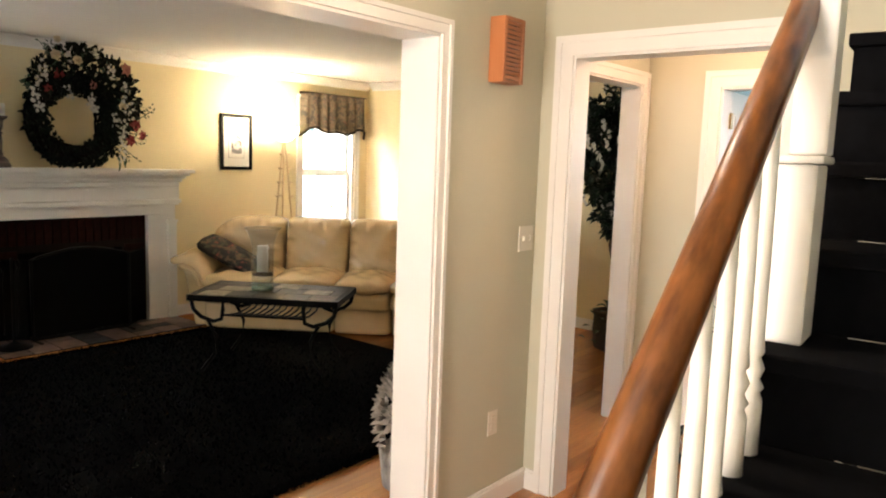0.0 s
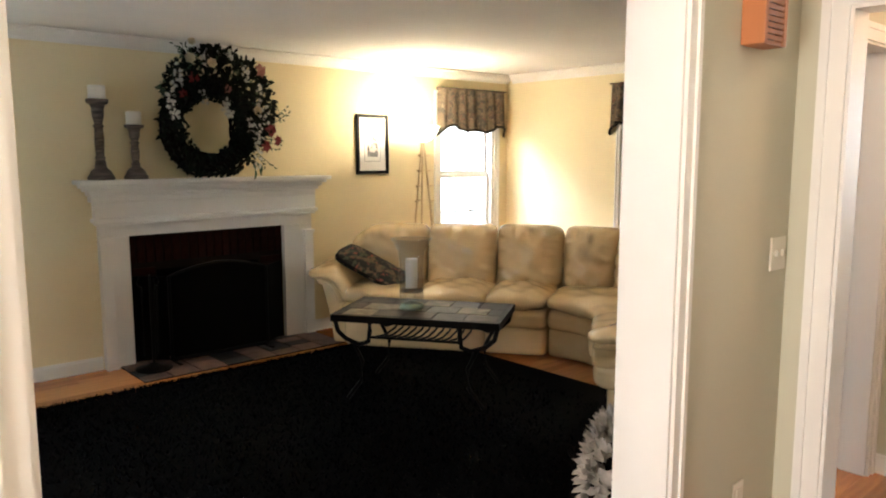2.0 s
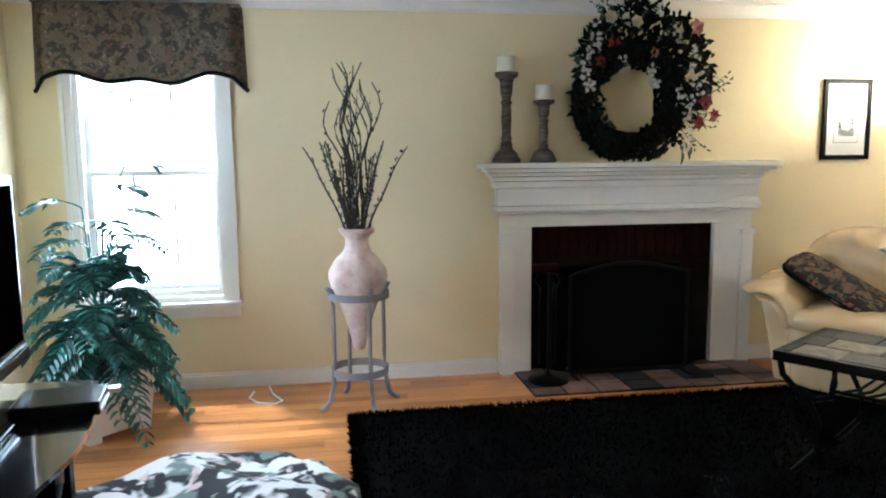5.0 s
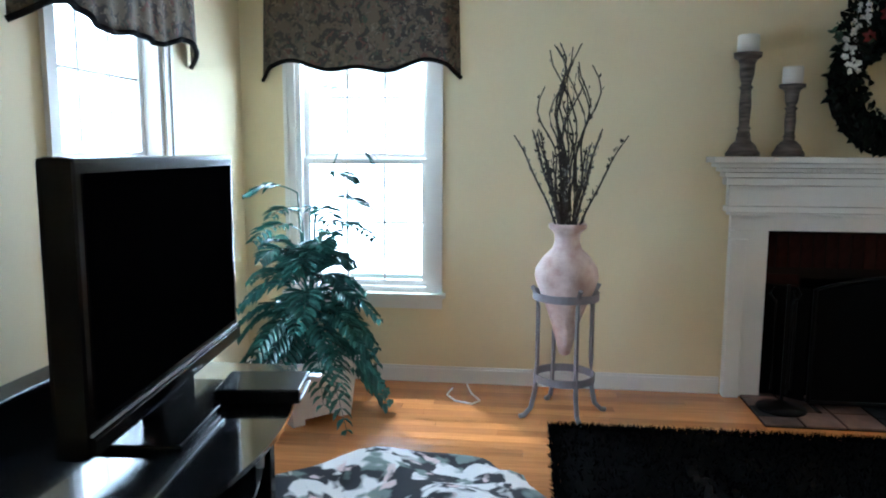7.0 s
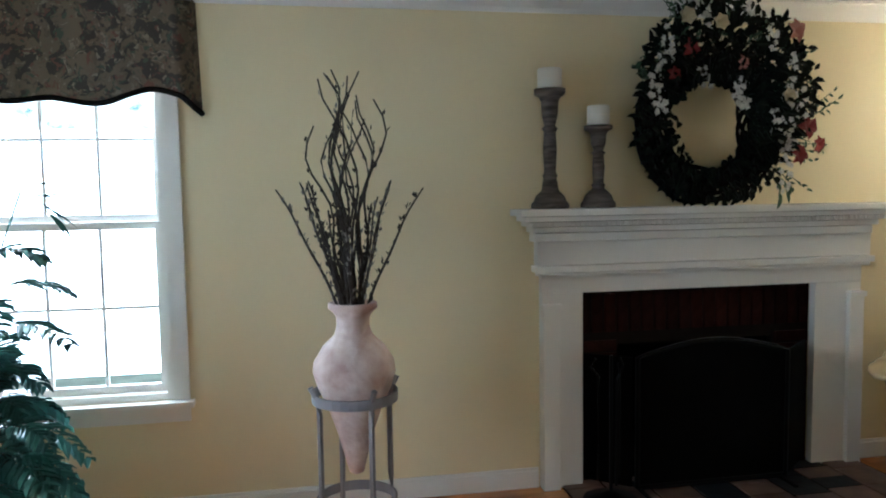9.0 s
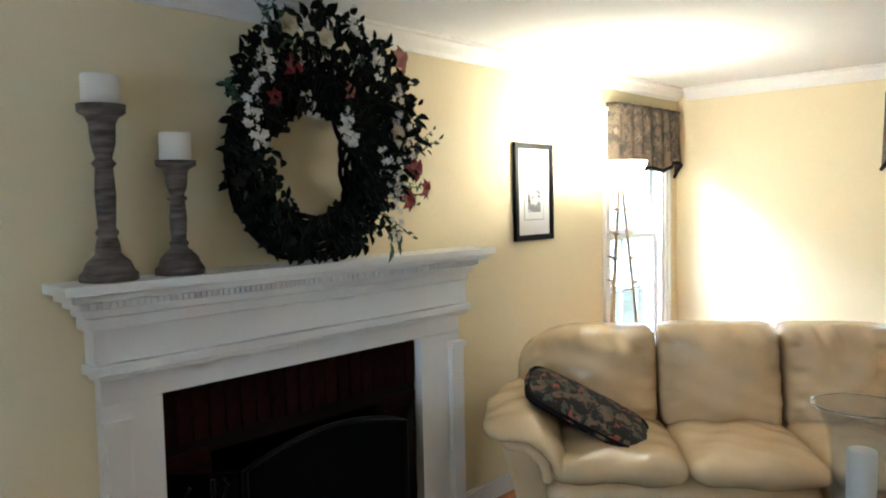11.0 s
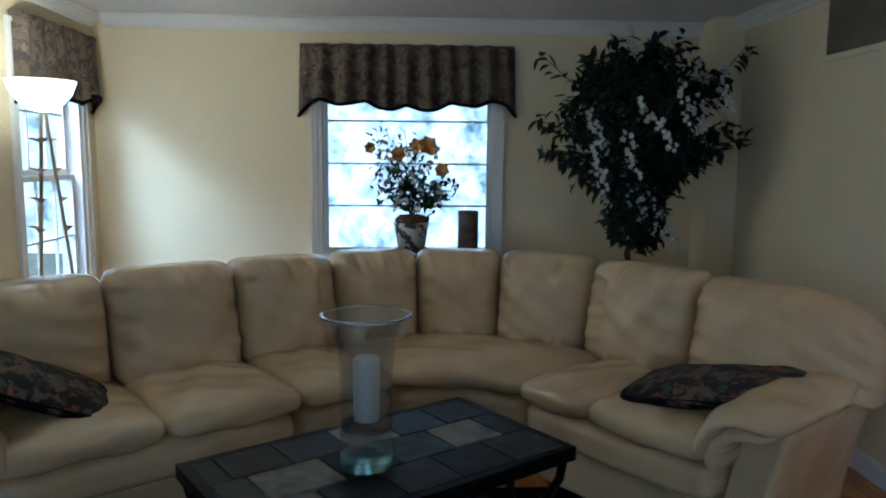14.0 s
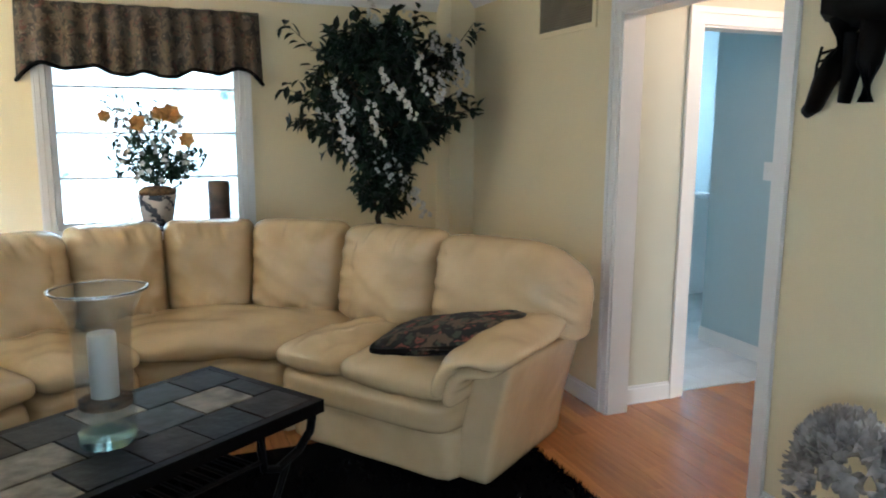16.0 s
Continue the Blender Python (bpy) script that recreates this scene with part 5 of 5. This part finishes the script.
part("moss", lathe(bmesh.new(), [(0.112, 0.196), (0.118, 0.215), (0.08, 0.245), (0.0, 0.25)], 20, wob=0.05), M_MOSS, rp, smooth=True)
rb = thing("rose_bush", pose(-3.88, 6.30, 1.11), "potted bush of orange-yellow silk roses", "flowers")
leaves = bmesh.new()
stems = bmesh.new()
for k in range(22):
    a = R.uniform(0, 6.28)
    tip = Vector((0.30 * math.cos(a) * R.uniform(0.3, 1), 0.10 * math.sin(a), R.uniform(0.12, 0.60)))
    tube(stems, [(0, 0, 0), tip * 0.5 + Vector((0, 0, 0.05)), tip], 0.003, 4)
    for q in range(34):
        p = tip * R.uniform(0.30, 1.05) + rnd_dir() * 0.05
        leaf(leaves, p, rnd_dir(0.1), Vector((0, 0, 1)), R.uniform(0.04, 0.06), R.uniform(0.022, 0.032))
part("stem", stems, M_LEAF, rb)
part("leaves", leaves, M_LEAF, rb)["kind"] = "stuff"
bm = bmesh.new()
for k in range(64):
    p = Vector((R.uniform(-0.22, 0.2), R.uniform(-0.12, 0.08), R.uniform(0.05, 0.5)))
    blossom(bm, p, 0.022, 5, Vector((0, -1, 0.3)))
part("baby_breath", bm, M_BLOSSOM, rb)["kind"] = "stuff"
for x, z, r in ((-0.09, 0.40, 0.060), (0.10, 0.455, 0.072), (-0.27, 0.44, 0.046), (0.19, 0.30, 0.056), (0.03, 0.46, 0.048)):
    bm = bmesh.new()
    rose(bm, Vector((x, -0.12, z)), r, Vector((0.1, -1, 0.15)))
    part("rose", bm, M_ORANGE, rb, "orange-yellow silk rose")
cy = thing("cylinder_vase", pose(-3.50, 6.30, 0.871), "brown glazed cylinder vase", "vase")
part("body", lathe(bmesh.new(), [(0.068, 0), (0.07, 0.01), (0.07, 0.265), (0.066, 0.272), (0.06, 0.265), (0.058, 0.05), (0.0, 0.045)], 24), mat("brown_glaze", (0.13, 0.08, 0.055), 0.3, var=0.4, scale=9, color2=(0.015, 0.012, 0.012)), cy, smooth=True)

# ---- east wall, living side ----
vt = thing("wall_vent", pose(-1.712, 4.955, 2.19), "painted wall vent with brown louvre slats", "vent")
part("frame", boxes(((-0.012, -0.32, -0.18), (0, -0.285, 0.18)), ((-0.012, 0.285, -0.18), (0, 0.32, 0.18)), ((-0.012, -0.285, -0.18), (0, 0.285, -0.15)), ((-0.012, -0.285, 0.15), (0, 0.285, 0.18))), M_YELLOW, vt)
part("backing", boxes(((-0.003, -0.285, -0.15), (0, 0.285, 0.15))), M_VENT, vt)
for i in range(22):
    bm = bmesh.new()
    box(bm, (-0.010, -0.283, -0.0045), (-0.004, 0.283, 0.0045), m=pose(0, 0, -0.143 + i * 0.0136, 0, 25, 0))
    part("slat", bm, M_VENT, vt)
wd = thing("wall_sculpture", pose(-1.735, 3.02, 1.55), "black wrought iron wall sculpture with curling legs", "wall decor")
bm = bmesh.new()
for pts, r0, r1 in ((((0, 0.23, 0.0), (0, 0.20, 0.02), (0, 0.165, 0.10), (0, 0.11, 0.17), (0, 0.09, 0.28), (0, 0.12, 0.40)), 0.022, 0.06), (((0, 0.08, 0.03), (0, 0.06, 0.14), (0, 0.05, 0.25)), 0.02, 0.04), (((0, 0.0, 0.03), (0, 0.0, 0.15), (0, -0.02, 0.28)), 0.025, 0.05)):
    tube(bm, pts, r0, 8, r1, 1.0)
part("plain_shape", bm, M_IRON, wd, smooth=True)
bm = bmesh.new()
tube(bm, [(0, 0.14, 0.36), (0, 0.05, 0.33), (0, -0.10, 0.34), (0, -0.2, 0.42)], 0.07, 10, 0.06)
part("body_shape", bm, M_IRON, wd, smooth=True)
bm = bmesh.new()
for i in range(4):
    tube(bm, [(0, 0.205 - 0.004 * i, 0.12 + 0.025 * i), (0.0, 0.14, 0.13 + 0.025 * i)], 0.005, 5)
tube(bm, [(0, 0.205, 0.10), (0, 0.20, 0.16), (0, 0.185, 0.22)], 0.005, 5)
part("scrollwork", bm, M_IRON, wd)
rf = thing("dried_flowers", pose(-1.92, 2.80, 0) @ Matrix.Diagonal((1, 1, 1.22, 1)), "off-white ruffled dried flower arrangement in a low pot", "flowers")
part("pot", lathe(bmesh.new(), [(0.09, 0), (0.13, 0.02), (0.15, 0.16), (0.14, 0.17), (0.12, 0.15)], 20), M_RUFFLE, rf, smooth=True)
for k in range(80):
    bm = bmesh.new()
    d = rnd_dir(0.55)
    c = Vector((0, 0, 0.30)) + Vector((d.x * 0.11, d.y * 0.17, d.z * 0.20))
    a_, b_ = d.orthogonal().normalized(), d.cross(d.orthogonal().normalized())
    ring0, ring1 = [], []
    for i in range(24):
        t = 2 * math.pi * i / 24
        w = 1 + 0.28 * math.sin(5 * t + k)
        ring0.append(bm.verts.new(c + (a_ * math.cos(t) + b_ * math.sin(t)) * 0.02))
        ring1.append(bm.verts.new(c + d * (0.025 + 0.022 * math.sin(7 * t + k)) + (a_ * math.cos(t) + b_ * math.sin(t)) * R.uniform(0.03, 0.042) * w))
    bm.faces.new(ring0)
    for i in range(24):
        bm.faces.new((ring0[i], ring1[i], ring1[(i + 1) % 24], ring0[(i + 1) % 24]))
    part("ruffle", bm, M_RUFFLE, rf, smooth=True)

# ---- hall ----
ch = thing("door_chime", pose(-1.529, 2.85, 1.905), "slatted orange cedar door chime box on the wall", "door chime")
part("side_board", boxes(((0, -0.075, 0), (0.075, -0.055, 0.265)), bevel=0.003), M_CHERRY, ch)
part("side_board", boxes(((0, 0.055, 0), (0.075, 0.075, 0.265)), bevel=0.003), M_CHERRY, ch)
part("top_board", boxes(((0, -0.055, 0.25), (0.075, 0.055, 0.265))), M_CHERRY, ch)
part("bottom_board", boxes(((0, -0.055, 0), (0.07, 0.055, 0.012))), M_CHERRY, ch)
part("backing", boxes(((0.0, -0.055, 0.012), (0.045, 0.055, 0.25))), M_TRUNK, ch)
for i in range(13):
    bm = bmesh.new()
    box(bm, (0.05, -0.055, -0.0065), (0.073, 0.055, 0.0065), m=pose(0, 0, 0.026 + i * 0.0182, 0, 0, 0) @ pose(0.06, 0, 0, 0, 20, 0) @ pose(-0.06, 0, 0))
    part("slat", bm, M_CHERRY, ch)
sw = thing("light_switch", pose(-1.529, 3.117, 1.232), "ivory double light switch plate", "light switch")
part("plate", boxes(((0, -0.057, -0.058), (0.006, 0.057, 0.058)), bevel=0.002), M_PLASTIC, sw)
for y in (-0.024, 0.024):
    part("toggle", boxes(((0.006, y - 0.005, -0.01), (0.016, y + 0.005, 0.012))), M_PLASTIC, sw)
ol = thing("wall_outlet", pose(-1.529, 2.915, 0.40), "ivory duplex wall outlet", "outlet")
part("plate", boxes(((0, -0.035, -0.057), (0.005, 0.035, 0.057)), bevel=0.002), M_PLASTIC, ol)
for z in (-0.02, 0.02):
    part("socket", boxes(((0.005, -0.016, z - 0.013), (0.008, 0.016, z + 0.013)), bevel=0.002), M_PLASTIC, ol)
sw2 = thing("light_switch", pose(-0.281, 4.86, 1.235), "white light switch plate on the blue wall", "light switch")
part("plate", boxes(((-0.006, -0.035, -0.058), (0, 0.035, 0.058)), bevel=0.002), M_WHITE, sw2)
part("toggle", boxes(((-0.014, -0.005, -0.01), (-0.006, 0.005, 0.012))), M_WHITE, sw2)
# open door of the blue room
dr = thing("door", pose(-1.145, 4.625, 0.008, 0, 0, 92), "open white panelled door with brass hinges", "door")
part("leaf", boxes(((0, 0, 0), (0.76, 0.036, 2.015)), bevel=0.002), M_WHITE, dr)
for x0, x1 in ((0.10, 0.35), (0.41, 0.66)):
    for z0, z1 in ((0.22, 0.82), (0.95, 1.55), (1.66, 1.88)):
        part("panel", boxes(((x0, -0.006, z0), (x1, -0.0005, z1)), bevel=0.002), M_WHITE, dr)
for z in (0.25, 1.0, 1.80):
    part("hinge", boxes(((-0.012, -0.012, z), (0.03, -0.001, z + 0.09))), M_BRASS, dr, "brass hinge")
part("knob", lathe(bmesh.new(), [(0.012, 0), (0.012, 0.03), (0.028, 0.045), (0.028, 0.06), (0.0, 0.068)], 16, pose(0.70, -0.002, 1.0, 90, 0, 0)), M_BRASS, dr, "brass knob", True)

# blue room cabinet, white vase and greenery
cb = thing("cabinet", pose(-1.585, 6.05, 0), "white cabinet with a brown wooden top", "cabinet")
part("body", boxes(((0, 0, 0.002), (0.42, 1.2, 0.86))), M_WHITE, cb)
part("worktop", boxes(((-0.02, -0.03, 0.862), (0.44, 1.23, 0.90)), bevel=0.004), M_CHERRY, cb, "brown wooden top")
for y in (0.02, 0.62):
    d_ = part("cabinet_door", boxes(((0.421, y, 0.12), (0.437, y + 0.56, 0.82)), bevel=0.003), M_WHITE, cb)
    part("handle", boxes(((0.438, y + 0.05, 0.6), (0.455, y + 0.065, 0.72))), M_BRASS, d_)
wv = thing("white_vase", pose(-1.34, 6.28, 0.901), "white ceramic vase with leafy branches", "vase")
part("vessel", lathe(bmesh.new(), [(0.06, 0), (0.075, 0.02), (0.11, 0.18), (0.105, 0.28), (0.06, 0.35), (0.05, 0.38), (0.065, 0.40), (0.055, 0.40)], 24), M_MATBOARD, wv, smooth=True)
bm = bmesh.new()
for k in range(90):
    p = Vector((0.02, 0, 0.42)) + Vector((R.gauss(0.06, 0.12), R.gauss(0, 0.10), abs(R.gauss(0.06, 0.08))))
    leaf(bm, p, rnd_dir(0.4), Vector((0, 0, 1)), 0.07, 0.035)
part("foliage", bm, M_LEAFDARK, wv)["kind"] = "stuff"
# glimpse past the blue wall: counter and picture
kc = thing("counter", pose(-0.10, 6.6, 0), "white counter unit with a pale top", "counter")
part("body", boxes(((0, 0, 0.002), (0.9, 0.6, 0.88))), M_WHITE, kc)
part("worktop", boxes(((-0.02, -0.02, 0.882), (0.92, 0.62, 0.92))), M_TILE, kc)
kp = thing("framed_picture", pose(0.15, 7.997, 1.55), "white framed print with yellow flowers", "picture")
part("frame", boxes(((-0.20, -0.02, -0.28), (0.20, 0, 0.28)), bevel=0.004), M_WHITE, kp)
part("print", boxes(((-0.12, -0.023, -0.18), (0.12, -0.0205, 0.18))), M_CREAMROSE, kp)
# glass-topped hall table beside the stairs
gt = thing("hall_table", pose(-0.36, 2.84, 0) @ Matrix.Diagonal((0.94, 0.94, 1.37, 1)), "glass topped hall table with dark iron legs", "table")
part("glass_top", lathe(bmesh.new(), [(0.0, 0.44), (0.30, 0.44), (0.305, 0.446), (0.30, 0.452), (0.0, 0.452)], 36), M_GLASS, gt, "clear round glass top", True)
part("rim", lathe(bmesh.new(), [(0.306, 0.435), (0.318, 0.435), (0.318, 0.457), (0.306, 0.457), (0.306, 0.435)], 36, caps=False), M_IRON, gt)
for k in range(3):
    a = k * 2.094
    bm = bmesh.new()
    tube(bm, [(0.26 * math.cos(a), 0.26 * math.sin(a), 0.0), (0.12 * math.cos(a), 0.12 * math.sin(a), 0.22), (0.28 * math.cos(a), 0.28 * math.sin(a), 0.435)], 0.010, 6)
    part("leg", bm, M_IRON, gt)

M_URN = floral("grey_and_white_scrolled_glaze", (0.30, 0.29, 0.26), (((0.16, 0.15, 0.14), 1.0, 0.54), ((0.66, 0.64, 0.60), 1.7, 0.60)), 15, 0.4)
un = thing("urn", pose(-0.345, 2.84, 0.622), "grey and white patterned urn on the glass table", "urn")
part("vessel", lathe(bmesh.new(), [(0.075, 0.0), (0.085, 0.015), (0.10, 0.06), (0.15, 0.17), (0.163, 0.24), (0.15, 0.31), (0.105, 0.365), (0.075, 0.385), (0.085, 0.41), (0.075, 0.415), (0.06, 0.38)], 32), M_URN, un, smooth=True)
for k in range(14):
    a = k * 2 * math.pi / 14
    bm = bmesh.new()
    tube(bm, [(r * math.cos(a + t), r * math.sin(a + t), z) for r, z, t in ((0.11, 0.075, 0), (0.140, 0.145, 0.12), (0.160, 0.20, 0.2), (0.166, 0.25, 0.12), (0.152, 0.31, 0.0))], 0.006, 6)
    part("raised_scroll", bm, M_URN, un)
hf = thing("dried_bouquet", pose(-0.345, 2.84, 1.03), "dark spiky greenery with pale yellow dried flowers in the urn", "flowers")
bm = bmesh.new()
for k in range(90):
    leaf(bm, Vector((R.uniform(-0.03, 0.03), R.uniform(-0.03, 0.03), -0.02)), rnd_dir(0.55), Vector((0, 0, 1)), R.uniform(0.12, 0.27), 0.014, 0.35)
part("leaves", bm, M_LEAF, hf)["kind"] = "stuff"
bm = bmesh.new()
for k in range(120):
    d = rnd_dir(0.6)
    leaf(bm, Vector((d.x * 0.09, d.y * 0.09, 0.02 + abs(d.z) * 0.08)), d, Vector((0, 0, 1)), R.uniform(0.05, 0.08), 0.03)
part("dark_foliage", bm, M_LEAFDARK, hf)["kind"] = "stuff"
for k in range(15):
    d = rnd_dir(0.8)
    bm = bmesh.new()
    blossom(bm, Vector((d.x * 0.14, d.y * 0.14, 0.05 + abs(d.z) * 0.14)), R.uniform(0.028, 0.042), 7, d)
    part("flower", bm, M_CREAMROSE, hf, "pale yellow dried flower")

# ---- stairs ----
sr = thing("staircase", pose(0.0115, 0.522, 0, 0, 0, 4.2) @ pose(0, -0.522, 0), "staircase with black carpet, white balusters and walnut handrail", "stairs")
RUN, RISE, Y0 = 0.231, 0.179, 0.305
for i in range(11):
    y = Y0 + i * RUN
    part("tread", boxes(((-0.02, y - 0.025, (i + 1) * RISE - 0.035), (1.15, y + RUN, (i + 1) * RISE)), bevel=0.006), M_STAIR, sr, "black carpeted tread")
    part("riser", boxes(((0.0, y, i * RISE + 0.001), (1.15, y + 0.02, (i + 1) * RISE - 0.036))), M_STAIR, sr)
    part("stringer", boxes(((-0.01, y + 0.021, 0.0), (0.03, y + RUN - 0.001, (i + 1) * RISE - 0.036))), M_STAIR, sr)


def rail_z(y):
    return 0.913 + 0.762 * (y - 0.522)


BAL = [(0.022, 0), (0.022, 0.10), (0.016, 0.115), (0.022, 0.125), (0.014, 0.14), (0.021, 0.16), (0.013, 0.18), (0.019, 0.19), (0.016, 0.22)]
for i in range(9):
    for q in (0.05, 0.165):
        y = Y0 + i * RUN + q
        z0, z1 = (i + 1) * RISE + 0.001, rail_z(y) - 0.03
        if z1 - z0 < 0.35 or y > 1.70 or y < 1.0:
            continue
        bm = bmesh.new()
        lathe(bm, [(r, z0 + z) for r, z in BAL] + [(0.015, z0 + (z1 - z0) * 0.6), (0.011, z1)], 12, pose(0.0, y, 0))
        part("baluster", bm, M_WHITE, sr, "white turned baluster", True)
bm = bmesh.new()
ang = math.atan(0.762)
prof = ((-0.024, -0.025), (-0.027, 0.0), (-0.025, 0.016), (-0.015, 0.028), (0.0, 0.033), (0.015, 0.028), (0.025, 0.016), (0.027, 0.0), (0.024, -0.025))
ends = []
for y in (0.66, 2.6):
    ends.append([bm.verts.new((a, y - b * math.sin(ang), rail_z(y) + b * math.cos(ang))) for a, b in prof])
for i in range(len(prof)):
    j = (i + 1) % len(prof)
    bm.faces.new((ends[0][i], ends[0][j], ends[1][j], ends[1][i]))
bm.faces.new(ends[0][::-1])
bm.faces.new(ends[1])
part("handrail", bm, M_RAIL, sr, "glossy walnut stained handrail", True)
part("newel_post", boxes(((-0.045, 0.64, 0.0), (0.045, 0.70, rail_z(0.67) + 0.03)), bevel=0.008), M_WHITE, sr, "white square newel post")
part("upper_newel", boxes(((-0.045, 1.765, 1.254), (0.055, 1.885, 1.60)), ((-0.055, 1.755, 1.601), (0.065, 1.895, 1.617)), ((-0.005, 1.80, 1.618), (0.062, 1.885, 2.41)), bevel=0.006), M_WHITE, sr, "white boxed newel with a small ledge")

# ---- oak floor strips ----
fo = bpy.data.objects["floor"]
shared = {}
rest = bmesh.new()
count = 0
PW = 0.083
x = -5.998
while x < 1.1:
    y = -1.98 + R.uniform(-0.9, 0)
    while y < 4.56:
        ln = R.choice((0.6, 0.8, 1.0, 1.2))
        a, b = max(y, -1.98), min(y + ln, 4.555)
        if x < -1.7:
            a = max(a, -0.69)
            b = min(y + ln, 6.49)
        if b - a > 0.05:
            near = (x < -5.2 and b < 2.5) or (x < -4.0 and b < 1.6) or (-1.6 < x < -0.3 and 2.2 < a) or (-2.5 < x < -1.5 and 3.0 < a < 4.6)
            if near and count < 300 and abs(b - a - ln) < 1e-6:
                if ln not in shared:
                    bm = bmesh.new()
                    box(bm, (0.0006, 0.0006, -0.012), (PW - 0.0006, ln - 0.0006, 0.0), bevel=0.0)
                    ob = part("plank", bm, M_OAK, fo)
                    shared[ln] = ob.data
                else:
                    ob = new("plank", shared[ln])
                    ob.parent = fo
                ob.location = (x, a, R.uniform(-0.0006, 0))
                count += 1
            else:
                box(rest, (x + 0.0006, a + 0.0006, -0.012), (x + PW - 0.0006, b - 0.0006, R.uniform(-0.0006, 0)))
        y += ln
        if y > (6.49 if x < -1.7 else 4.55):
            break
    if x < -1.7 and y < 6.49:
        box(rest, (x + 0.0006, y + 0.0006, -0.012), (x + PW - 0.0006, 6.49, 0))
    x += PW
part("strip_flooring", rest, M_OAK, fo)["kind"] = "stuff"
# marble tiles of the blue room
ftl = bpy.data.objects["floor_tile"]
tile = None
for i in range(6):
    for j in range(8):
        if tile is None:
            bm = bmesh.new()
            box(bm, (0.002, 0.002, -0.005), (0.298, 0.298, 0.001), bevel=0.0)
            tile = part("tile", bm, M_TILE, ftl)
            ob = tile
        else:
            ob = new("tile", tile.data)
            ob.parent = ftl
        ob.location = (-1.16 + 0.3 * i, 4.565 + 0.3 * j, 0)
